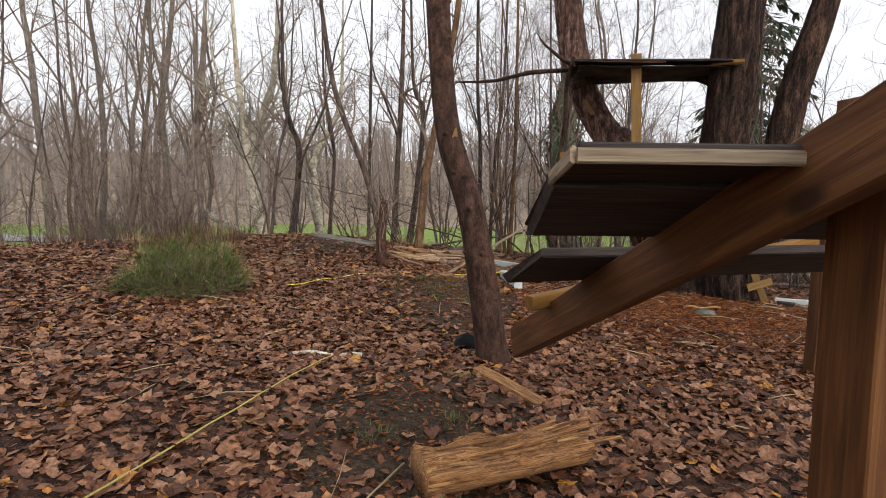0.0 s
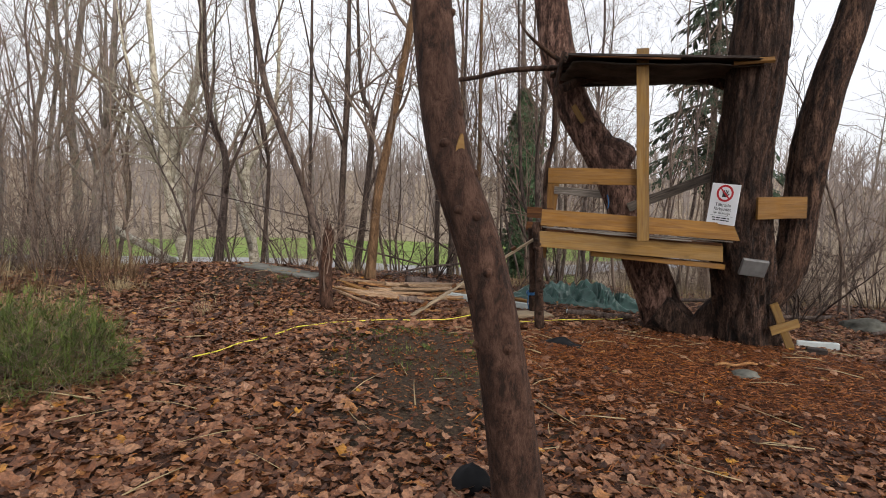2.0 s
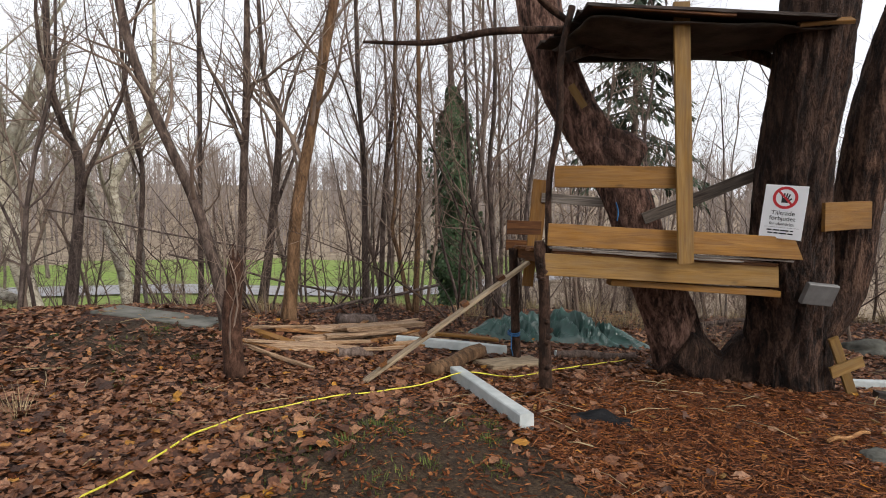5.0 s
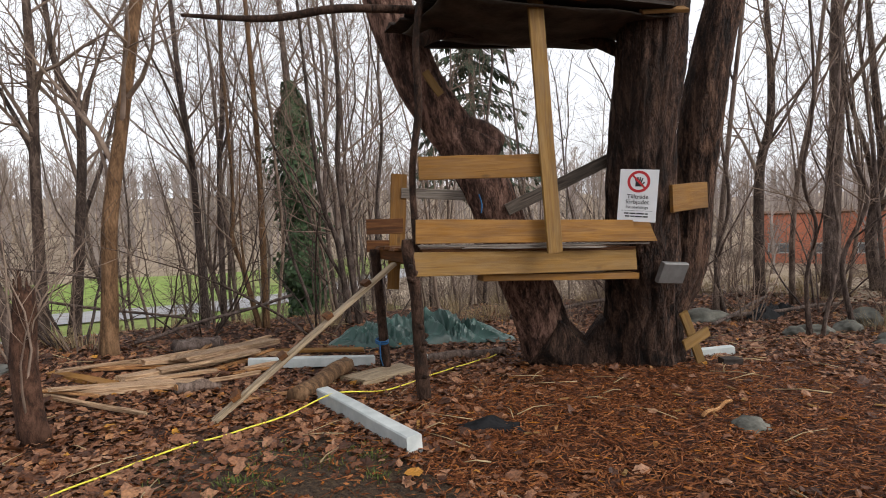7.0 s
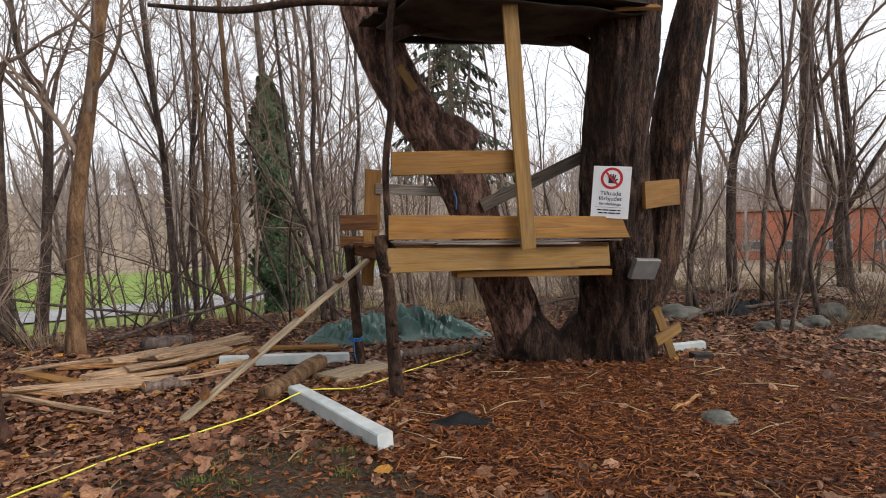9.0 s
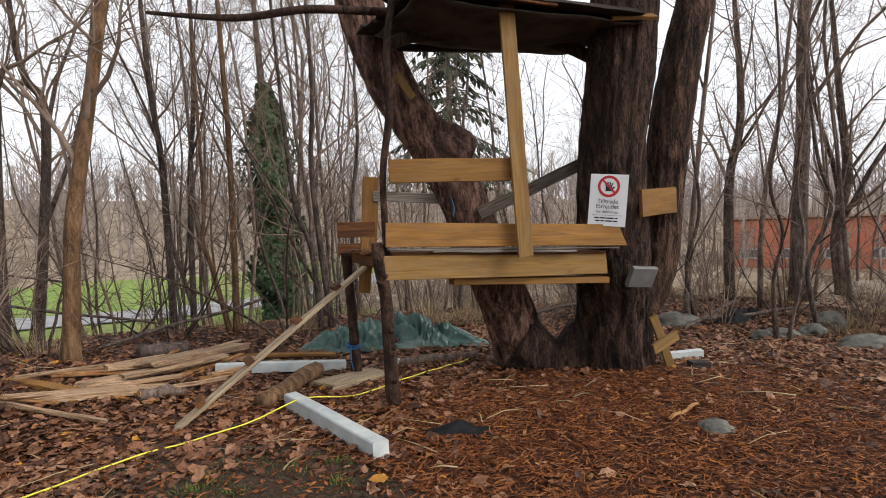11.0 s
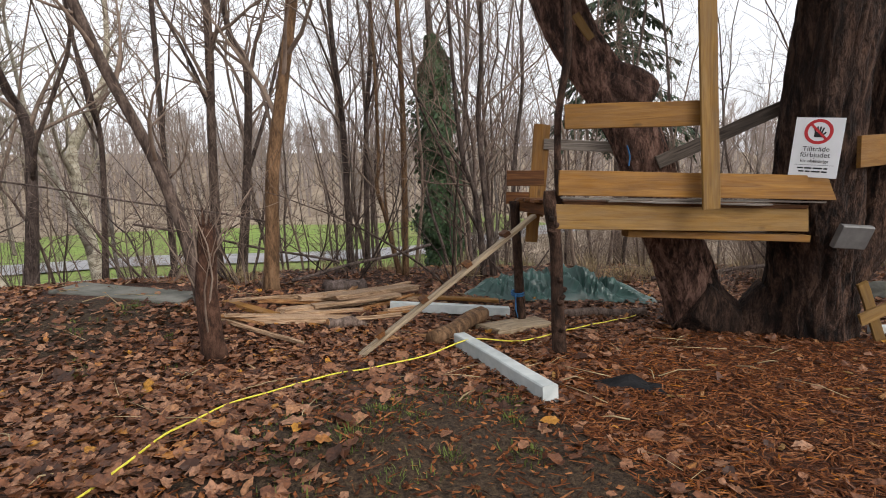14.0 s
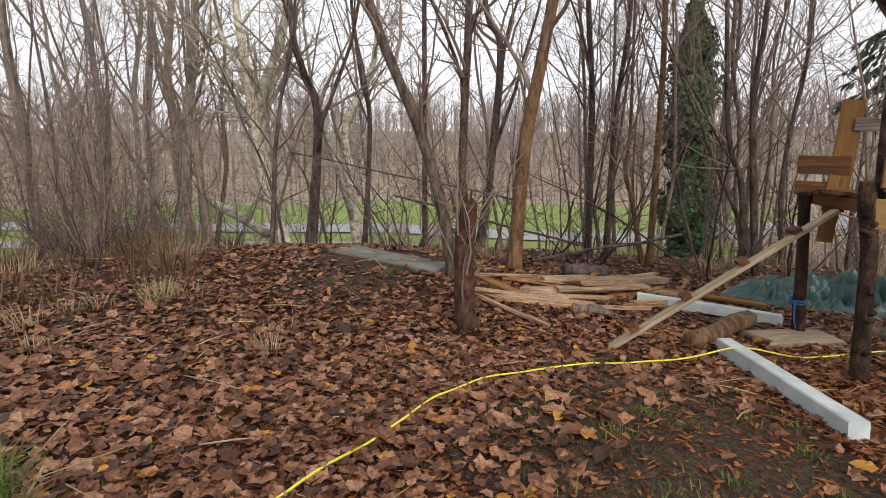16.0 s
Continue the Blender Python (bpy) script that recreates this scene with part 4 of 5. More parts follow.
pole("corner_pole", [(1.6, 8.05, 1.05, 0.03), (1.6, 8.06, 1.7, 0.026), (1.67, 8.03, 2.2, 0.03), (1.66, 8.0, 2.7, 0.026), (1.74, 7.98, 3.1, 0.03)], M_POST, hut)
pole("roof_pole", [(1.85, 8.15, 2.98, 0.032), (1.2, 8.3, 2.95, 0.03), (0.7, 8.45, 2.86, 0.025), (0.15, 8.6, 2.86, 0.012)], M_POST, hut, "long bare branch sticking out from the roof")
for k in range(3):
    a = 1.2 + k * 0.25
    pole("branch", [(1.75, 8.05, 3.0, 0.025), (1.6 - 0.1 * k, 8.1, 3.1 + 0.08 * k, 0.018), (1.45 - 0.1 * k, 8.1, 3.2 + 0.12 * k, 0.006)], M_POST, hut)
board("rail_board", (1.6, 7.96, 1.735), (2.5, 7.64, 1.735), 0.175, 0.03, M_WOOD, hut, seed=3)
board("upper_board", (1.53, 7.93, 1.27), (3.57, 7.42, 1.165), 0.18, 0.03, M_WOOD, hut, seed=4, cut=0.09)
board("lower_board", (1.52, 7.97, 1.035), (3.48, 7.56, 0.915), 0.18, 0.03, M_PALE, hut, seed=5, cut=0.02)
board("floor_edge_board", (2.14, 8.0, 0.875), (3.52, 7.62, 0.765), 0.055, 0.14, M_WOOD, hut, seed=6)
board("batten", (2.555, 7.575, 1.05), (2.46, 7.575, 3.07), 0.125, 0.028, M_PALE, hut, across=(1, -0.3, 0), seed=7)
for k in range(6):
    y = 0.11 + k * 0.17
    board("floor_board", (1.6 + 0.06 * y, 7.93 + y, 1.125 - 0.005 * (k % 2)), (3.45 + 0.1 * y, 7.5 + y, 1.02), 0.155, 0.028, M_BROWN, hut, across=(0.2, 1, 0), seed=20 + k, ragged=0.02)
for k, (x0, x1, dz) in enumerate(((1.56, 2.62, 0.0), (2.2, 3.5, -0.004), (1.9, 3.1, -0.022))):
    f0, f1 = (x0 - 1.53) / 2.04, (x1 - 1.53) / 2.04
    board("floor_edge", (x0, 7.955 - 0.5 * f0, 1.168 - 0.115 * f0 + dz), (x1, 7.955 - 0.5 * f1, 1.168 - 0.115 * f1 + dz), 0.016, 0.05, M_GREYW, hut, seed=230 + k, ragged=0.02, label="thin weathered edge of the floor boards")
board("joist", (1.62, 7.98, 1.06), (1.8, 9.12, 1.05), 0.09, 0.05, M_BROWN, hut, seed=30)
board("joist", (3.2, 7.7, 0.96), (3.35, 8.75, 0.96), 0.09, 0.05, M_BROWN, hut, seed=31)
board("side_board", (1.9, 9.02, 0.95), (1.98, 9.0, 1.78), 0.15, 0.028, M_WOOD, hut, across=(1, -0.2, 0), seed=32)
board("side_board", (1.66, 9.1, 1.31), (1.98, 8.98, 1.3), 0.14, 0.028, M_BROWN, hut, seed=33)
board("side_board", (1.66, 9.12, 1.13), (1.92, 9.02, 1.12), 0.11, 0.028, M_BROWN, hut, seed=34)
board("side_board", (1.84, 8.98, 0.72), (1.87, 8.97, 1.0), 0.11, 0.025, M_WOOD, hut, across=(1, -0.3, 0.2), seed=35)
board("back_rail", (1.98, 8.98, 1.6), (2.95, 8.62, 1.53), 0.095, 0.025, M_GREYW, hut, seed=36)
board("slanting_brace", (2.72, 8.36, 1.40), (3.75, 7.85, 1.88), 0.11, 0.04, M_GREYD, hut, seed=37)
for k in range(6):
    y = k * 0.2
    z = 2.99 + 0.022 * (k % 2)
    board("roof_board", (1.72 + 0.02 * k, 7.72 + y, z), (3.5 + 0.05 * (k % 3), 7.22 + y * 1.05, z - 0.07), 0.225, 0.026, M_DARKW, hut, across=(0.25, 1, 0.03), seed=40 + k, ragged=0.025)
board("roof_front_edge", (1.72, 7.63, 2.985), (2.75, 7.34, 2.93), 0.035, 0.03, M_BROWN, hut, seed=47)
g = Geo()
for j in range(13):
    for i in range(31):
        u, v = i / 30, j / 12
        px, py = 1.76 + 1.82 * u + 0.12 * v, 7.7 - 0.5 * u + 0.9 * v
        pz = 2.94 - 0.06 * u - 0.045 * math.sin(math.pi * u) ** 0.7 * (0.3 + 0.7 * v) + 0.035 * noise.noise(Vector((u * 5, v * 4, 3)))
        g.v.append((px - hut.location.x, py - hut.location.y, pz - hut.location.z))
for j in range(12):
    for i in range(30):
        o = j * 31 + i
        g.f.append((o, o + 1, o + 32, o + 31))
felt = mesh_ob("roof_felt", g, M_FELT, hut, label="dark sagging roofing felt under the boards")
so = felt.modifiers.new("thickness", "SOLIDIFY")
so.thickness = 0.012
board("roof_beam", (2.1, 8.85, 2.93), (3.75, 8.05, 2.9), 0.06, 0.05, M_DARKW, hut, seed=48)
pole("roof_bough", [(1.8, 8.2, 2.75, 0.05), (2.2, 8.35, 2.92, 0.06), (2.8, 8.2, 2.93, 0.055), (3.3, 7.95, 2.88, 0.05), (3.62, 7.75, 2.72, 0.06)], M_POST, hut)
board("short_plank", (3.3, 7.3, 2.9), (3.62, 7.12, 2.9), 0.1, 0.03, M_WOOD, hut, across=(0.4, 0.7, 0.5), seed=49)
board("short_plank", (2.05, 8.55, 2.62), (2.17, 8.5, 2.42), 0.07, 0.02, M_PALE, hut, across=(1, -0.3, 0.5), seed=50)
g = Geo()
for k in range(2):
    q = [Vector((1.745 + 0.058 * math.cos(a), 9.09 + 0.058 * math.sin(a), 0.22 + 0.02 * k + 0.01 * math.sin(a))) - hut.location for a in [6.2832 * j / 12 for j in range(13)]]
    g.tube(q, [0.009] * 13, 5)
g.tube([Vector((1.70, 9.04, 0.24)) - hut.location, Vector((1.68, 9.0, 0.1)) - hut.location, Vector((1.7, 9.0, 0.02)) - hut.location], [0.008, 0.007, 0.005], 5)
mesh_ob("blue_rope", g, M_BLUE, hut, label="blue rope tied round the post")
pole("blue_cord", [(2.5, 8.45, 1.38, 0.006), (2.51, 8.45, 1.46, 0.007), (2.49, 8.46, 1.55, 0.006)], M_BLUE, hut, "blue cord hanging inside")

# the board nailed to the side stem, and the metal flap below it
board("wooden_board", (3.7, 7.36, 1.42), (4.33, 7.46, 1.44), 0.235, 0.03, M_WOOD, None, seed=52, warp=0.003)
tagged(bpy.context.scene.objects["wooden_board"], "short yellow pine board nailed across the side stem", "board")
flap = part("metal_box", board_bm(0.26, 0.19, 0.05, 0.008), M_METAL, None, "", axes((3.6, 7.42, 0.80), (3.88, 7.36, 0.77), (0.15, -0.45, 1)))
tagged(flap, "small grey metal box fixed to the trunk", "box")

# the sign
sign_m = axes((3.285, 7.56, 1.475), (3.445, 7.30, 1.445), (0.03, 0.02, 1))
sign = part("warning_sign", board_bm(0.305, 0.43, 0.006, 0.002), M_PAPER, None, "", sign_m)
tagged(sign, "white Swedish no-entry sign with a red prohibition ring", "sign")


def on_sign(name, geo, mat, label=""):
    ob = mesh_ob(name, geo, mat, sign, smooth=False, label=label)
    return ob


def ring_geo(cx, cz, r0, r1, y, a0=0.0, a1=6.2832, n=40):
    g = Geo()
    for i in range(n + 1):
        a = a0 + (a1 - a0) * i / n
        for r in (r0, r1):
            g.v.append((cx + r * math.cos(a), y, cz + r * math.sin(a)))
            g.v.append((cx + r * math.cos(a), y + 0.001, cz + r * math.sin(a)))
        if i:
            o = (i - 1) * 4
            g.f.extend([(o, o + 4, o + 6, o + 2), (o + 1, o + 3, o + 7, o + 5)])
    return g


def bar_geo(x0, z0, x1, z1, w, y):
    g = Geo()
    d = Vector((x1 - x0, z1 - z0)).normalized()
    nx_, nz_ = -d.y * w / 2, d.x * w / 2
    base = [(x0 + nx_, z0 + nz_), (x0 - nx_, z0 - nz_), (x1 - nx_, z1 - nz_), (x1 + nx_, z1 + nz_)]
    g.v = [(x, y, z) for x, z in base] + [(x, y + 0.001, z) for x, z in base]
    g.f = [(0, 1, 2, 3), (7, 6, 5, 4), (0, 4, 5, 1), (1, 5, 6, 2), (2, 6, 7, 3), (3, 7, 4, 0)]
    return g


FACE = -0.0045
on_sign("red_ring", ring_geo(0.152, 0.115, 0.068, 0.09, FACE), M_RED, "red prohibition ring")
palm = Geo()
for gg in (bar_geo(0.152, 0.075, 0.152, 0.115, 0.05, FACE - 0.001), *[bar_geo(0.152 + 0.014 * k, 0.112, 0.152 + 0.021 * k, 0.155 - 0.007 * abs(k), 0.0105, FACE - 0.001) for k in (-1.4, -0.45, 0.5, 1.45)], bar_geo(0.172, 0.085, 0.198, 0.112, 0.012, FACE - 0.001)):
    palm.add(gg.v, gg.f)
on_sign("pictogram", palm, M_INK, "black pictogram inside the ring")
on_sign("red_slash", bar_geo(0.098, 0.169, 0.206, 0.061, 0.016, FACE - 0.003), M_RED)


def lettering(text, size, z):
    cu = bpy.data.curves.new("lettering", "FONT")
    cu.body, cu.size, cu.align_x = text, size, "CENTER"
    cu.extrude = 0.0006
    tmp = bpy.data.objects.new("lettering", cu)
    me = bpy.data.meshes.new_from_object(tmp)
    bpy.data.objects.remove(tmp)
    ob = new("lettering", me)
    me.materials.clear()
    me.materials.append(M_INK)
    ob.parent = sign
    ob.matrix_parent_inverse = Matrix()
    ob.matrix_basis = pose(0.152, FACE - 0.0005, z, 90, 0, 0)
    return ob


lettering("Tillträde", 0.05, -0.025)
lettering("förbjudet", 0.05, -0.068)
lettering("för obehöriga", 0.032, -0.106)
on_sign("rule", bar_geo(0.03, -0.125, 0.275, -0.125, 0.002, FACE), M_INK)
for z, w in ((-0.148, 0.2), (-0.172, 0.18)):
    g = Geo()
    x = 0.152 - w / 2
    rng = random.Random(int(-z * 1000))
    while x < 0.152 + w / 2 - 0.01:
        l = rng.uniform(0.022, 0.06)
        b = bar_geo(x, z, min(x + l, 0.152 + w / 2), z, 0.011, FACE)
        g.add(b.v, b.f)
        x += l + 0.008
    on_sign("small_print", g, M_INK, "two lines of small black print")

# ---- the stepped platform beside the start ----
step = empty("plank_stair", 0.7, 1.0, gz(0.7, 1.0))
tagged(step, "plank stair of rough boards on a brown post", "plank stair")
board("post", (0.82, 1.0, gz(0.7, 1.0) - 0.1), (0.79, 0.98, 1.47), 0.165, 0.15, M_BROWN, step, across=(1, 0, 0), seed=60)
board("stringer", (0.33, 2.42, 0.645), (0.68, 0.6, 1.5), 0.13, 0.045, M_BROWN, step, seed=61)
DECK = (0, 1, -0.48)
# seen from below; the treads' underside shade is part of their dark colour
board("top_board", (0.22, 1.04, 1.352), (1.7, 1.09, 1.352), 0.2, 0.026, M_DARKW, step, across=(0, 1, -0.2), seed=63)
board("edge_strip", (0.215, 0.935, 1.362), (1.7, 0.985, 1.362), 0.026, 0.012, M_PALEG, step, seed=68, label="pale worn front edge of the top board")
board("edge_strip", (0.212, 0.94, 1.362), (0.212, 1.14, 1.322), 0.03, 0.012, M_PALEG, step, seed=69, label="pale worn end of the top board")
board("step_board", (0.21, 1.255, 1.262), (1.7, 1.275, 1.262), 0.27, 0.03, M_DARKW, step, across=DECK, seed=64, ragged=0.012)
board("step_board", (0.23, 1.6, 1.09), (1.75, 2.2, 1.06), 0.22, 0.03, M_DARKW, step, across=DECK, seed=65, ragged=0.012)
board("batten", (0.31, 1.97, 0.905), (1.9, 2.9, 1.075), 0.05, 0.04, M_WOOD, step, seed=66)
board("wooden_post", (2.84, 4.2, gz(2.84, 4.2) - 0.1), (2.84, 4.2, 1.05), 0.13, 0.13, M_BROWN, None, across=(1, 0, 0), seed=67)
tagged(bpy.context.scene.objects["wooden_post"], "square brown wooden post set in the leaves", "post")

# ---- things on the ground ----
bx_ = part("painted_beam", board_bm(1.4, 0.115, 0.1, 0.008, 0.003, 70), M_WHITE, None, "", axes((0.96, 7.04, gz(0.96, 7.04) + 0.05), (0.92, 8.42, gz(0.89, 8.47) + 0.045), (0, 0, 1)))
tagged(bx_, "grey-white painted square timber lying on the leaves", "beam")


def lay(name, x0, y0, x1, y1, w, t, mat, label, lift=0.0, lift2=None, seed=0, ragged=0.01, category="plank", group="", flat=True):
    a = (x0, y0, gz(x0, y0) + t / 2 + lift)
    b = (x1, y1, gz(x1, y1) + t / 2 + (lift if lift2 is None else lift2))
    ob = board(name, a, b, w, t, mat, None, across=(-(y1 - y0), x1 - x0, 0) if flat else (0, 0, 1), seed=seed, ragged=ragged, warp=0.006)
    return tagged(ob, label, category, group)


PILE = "planks lying in the pile"
lay("plank", -0.85, 9.3, 0.22, 9.35, 0.2, 0.05, M_SPLITP, "rough split plank lying on the leaves", 0, seed=71, ragged=0.03, group=PILE)
lay("plank", -0.4, 9.5, 1.0, 10.25, 0.15, 0.04, M_SPLITP, "pale split plank lying on the pile", 0.03, seed=72, ragged=0.03, group=PILE)
lay("plank", -0.2, 9.9, 1.2, 10.2, 0.14, 0.04, M_SPLITP, "rough split plank lying on the pile", 0.08, 0.02, seed=73, ragged=0.03, group=PILE)
lay("plank", -0.85, 9.85, -0.45, 9.45, 0.1, 0.04, M_WOOD, "short yellow plank end on the leaves", 0.0, seed=74, ragged=0.03, group=PILE)
lay("plank", 0.1, 9.75, 1.05, 10.35, 0.22, 0.05, M_SPLITP, "broad split slab on the pile", 0.12, seed=75, ragged=0.05, group=PILE)
lay("plank", -0.1, 9.6, 0.8, 9.95, 0.13, 0.03, M_SPLITP, "yellow plank lying on the pile", 0.06, 0.1, seed=76, ragged=0.02, group=PILE)
lay("plank", 0.9, 10.3, 1.9, 9.9, 0.1, 0.03, M_WOOD, "yellow plank lying behind the painted board", 0.03, seed=77, group=PILE)
lay("plank", 0.3, 8.75, 0.85, 8.72, 0.1, 0.03, M_SPLIT, "short split plank under the ramp", 0.0, seed=78, group=PILE)
lay("painted_board", 0.66, 9.72, 1.78, 9.38, 0.09, 0.09, M_WHITE, "grey-white painted timber behind the ramp", 0.0, seed=79, group=PILE)
lay("bark_slab", 1.35, 8.85, 1.95, 9.0, 0.3, 0.05, M_PALEG, "weathered slab of wood lying by the rear post", 0.0, seed=80, ragged=0.06)

rng = random.Random(31)
for k in range(20):
    x, y = rng.uniform(-1.0, 0.9), rng.uniform(9.1, 10.4)
    an, l = rng.gauss(0.25, 0.35), rng.uniform(0.35, 0.95)
    lay("split_piece", x, y, x + l * math.cos(an), y + l * math.sin(an), rng.uniform(0.03, 0.07), rng.uniform(0.02, 0.035), M_SPLITP if k % 3 else M_SPLIT, "narrow pale splinter of split wood on the pile", rng.uniform(0.0, 0.1), rng.uniform(0.0, 0.1), seed=130 + k, ragged=0.02, group=PILE)


def log(name, a, b, r, mat, label, endmat=None, n=16, rough=0.14, seed=0, endlabel="pale cut end", category="log"):
    root = empty(name, *a)
    d = Vector(b) - Vector(a)
    g = Geo()
    q = [Vector((0, 0, 0)) + d * (i / 10) + Vector((0, 0, 0.01 * math.sin(i + seed))) for i in range(11)]
    g.tube(q, [r * (1 + 0.02 * math.sin(i * 1.7 + seed)) for i in range(11)], n, rough, 3)
    mesh_ob("body", g, mat, root)
    if endmat:
        g = Geo()
        dn = d.normalized()
        g.tube([-dn * 0.004, dn * 0.01], [r * 0.9, r * 0.9], n, 0.04, 3)
        mesh_ob("cut_end", g, endmat, root, label=endlabel, smooth=False)
    return tagged(root, label, category)


log("log", (0.72, 8.5, gz(0.72, 8.5) + 0.035), (1.42, 9.18, gz(1.35, 9.12) + 0.1), 0.07, M_TAN, "weathered grey-brown log beside the ramp", None, n=28, rough=0.13, seed=1)
log("log", (-0.03, 9.1, gz(-0.03, 9.1) + 0.05), (0.3, 9.18, gz(0.3, 9.18) + 0.05), 0.045, M_DARK, "short dark round log in the leaves", M_SPLIT, seed=2)
log("log", (0.15, 10.75, gz(0.15, 10.75) + 0.06), (0.62, 10.95, gz(0.62, 10.95) + 0.06), 0.08, M_DARK, "short dark log behind the planks", seed=3)
log("log", (2.3, 9.25, gz(2.3, 9.25) + 0.03), (3.15, 9.05, gz(3.15, 9.05) + 0.04), 0.045, M_DARK, "dark pole lying in front of the tarpaulin", M_WHITE, seed=4)

# the split log at the start
sl = empty("split_log", 0.0, 2.25, gz(0, 2.25))
g = Geo()
L, n = 0.72, 30
for i in range(n + 1):
    u = i / n
    for k in range(20):
        a = 2 * math.pi * k / 20
        r = 0.105 * (1 + 0.05 * math.sin(u * 7 + k))
        y, z = r * math.cos(a), r * math.sin(a) * 0.9
        if z > 0.015:
            z = 0.02 + 0.55 * (z - 0.02) + 0.045 * noise.noise(Vector((u * 4, k * 2.1, 1))) + 0.03 * noise.noise(Vector((u * 3, k * 5.3, 4)))
        taper = 1 - 0.45 * max(0, u - 0.6)
        g.v.append((L * u + (0.05 * noise.noise(Vector((k * 1.3, 0, 0))) if i == n else 0), y * taper, z * taper + 0.085))
    if i:
        for k in range(20):
            o, k2 = (i - 1) * 20, (k + 1) % 20
            g.f.append((o + k, o + k2, o + 20 + k2, o + 20 + k))
g.f.append(tuple(reversed(range(20))))
g.f.append(tuple(n * 20 + k for k in range(20)))
o = mesh_ob("body", g, M_SPLIT, sl)
sl.matrix_world = pose(-0.07, 2.06, gz(0, 2.06), 0, 0, 22)
for k in range(34):
    rng = random.Random(k)
    x = rng.uniform(0.02, 0.58)
    L2 = rng.uniform(0.1, 0.35)
    y = rng.uniform(-0.08, 0.08)
    b = part("splinter", board_bm(L2, 0.012, 0.012, 0.002, 0.004, k, ragged=0.01), M_SPLIT, None, "", None)
    b.parent = sl
    b.matrix_basis = pose(x, y, 0.115 + 0.03 * rng.random(), 0, rng.uniform(-7, 4), rng.uniform(-6, 6))
tagged(sl, "split rotten log with torn orange-brown wood", "log")
lay("wood_slab", 0.24, 3.55, 0.55, 3.05, 0.1, 0.035, M_SPLIT, "pale split wood slab lying in the leaves", 0.01, seed=82, ragged=0.03)
log("branch", (-0.98, 3.67, gz(-0.98, 3.67) + 0.015), (-0.52, 3.72, gz(-0.52, 3.72) + 0.015), 0.017, M_BIRCH, "pale barkless stick on the leaves", n=8, seed=5, category="stick")
log("branch", (2.8, 6.5, gz(2.8, 6.5) + 0.02), (3.28, 6.6, gz(3.28, 6.6) + 0.03), 0.013, M_SPLIT, "pale forked stick on the bare soil", n=8, seed=6, category="stick")

# wooden cross leaning on the foot of the trunk
cross = empty("wooden_cross", 4.3, 7.72, gz(4.3, 7.72))
board("upright", (4.37, 7.56, gz(4.37, 7.56) - 0.02), (4.12, 7.58, 0.36), 0.085, 0.03, M_PALE, cross, across=(1, -0.4, 0.4), seed=84)
board("crosspiece", (4.1, 7.56, 0.05), (4.37, 7.5, 0.16), 0.1, 0.03, M_PALE, cross, seed=85, ragged=0.01)
tagged(cross, "small cross of two pale boards leaning on the trunk", "cross")
lay("painted_board", 4.66, 7.86, 5.02, 7.66, 0.09, 0.09, M_WHITE, "short grey-white painted timber by the trunk", 0.0, seed=86)
lay("brick", 4.42, 7.4, 4.58, 7.32, 0.1, 0.07, M_DARKW, "dark brick-sized block on the soil", 0.0, seed=87, ragged=0.004, category="block")

# cleated ramp up to the hut
ramp_top, ramp_foot = Vector((1.62, 8.5, 1.0)), Vector((0.1, 8.3, gz(0.1, 8.3) + 0.02))
rp = empty("ramp", *ramp_foot)
side = Vector((0.15, 1, 0)).normalized()
for s in (-0.026, 0.026):
    board("ramp_plank", ramp_foot + side * s + Vector((0, 0, 0)), ramp_top + side * s, 0.046, 0.03, M_PALEG, rp, across=side, seed=90 + int(s * 100))
for k, u in enumerate((0.12, 0.35, 0.6, 0.83)):
    c = ramp_foot.lerp(ramp_top, u) + Vector((-0.02, 0, 0.032))
    board("cleat", c - side * 0.06, c + side * 0.06, 0.06, 0.035, M_BROWN, rp, across=ramp_top - ramp_foot, seed=95 + k)
tagged(rp, "narrow plank ramp with cleats leaning up to the hut", "ramp")

# tarpaulin
def cloth(name, cx, cy, yaw, L, W, H, mat, label, category, seed, nu=46, nv=26):
    g = Geo()
    ca, sa = math.cos(yaw), math.sin(yaw)
    for j in range(nv + 1):
        for i in range(nu + 1):
            u, v = i / nu * 2 - 1, j / nv * 2 - 1
            x, y = u * L / 2 * (1 + 0.08 * math.sin(3 * v + seed)), v * W / 2 * (1 + 0.15 * math.sin(4 * u + seed))
            e = max(0.0, (1 - abs(u) ** 3.5)) * max(0.0, (1 - abs(v) ** 2.5))
            f = 0.5 + 0.5 * noise.noise(Vector((x * 2.2, y * 3.0, seed)))
            wx = x + 0.25 * noise.noise(Vector((x * 2, y * 2, seed + 1)))
            cre = 1.3 * abs(noise.noise(Vector((wx * 4.5 + 2.5 * y, y * 2.2, seed + 4)))) + 0.7 * abs(noise.noise(Vector((wx * 9 - 4 * y, y * 8, seed + 9))))
            X, Y = cx + ca * x - sa * y, cy + sa * x + ca * y
            g.v.append((X, Y, gz(X, Y) + 0.006 + H * e * (0.45 + 0.9 * f) - H * 0.85 * cre * e + 0.004 * cre))
    for j in range(nv):
        for i in range(nu):
            o = j * (nu + 1) + i
            g.f.append((o, o + 1, o + nu + 2, o + nu + 1))
    ob = mesh_ob(name, g, mat, smooth=False)
    so = ob.modifiers.new("thickness", "SOLIDIFY")
    so.thickness = 0.004
    return tagged(ob, label, category)


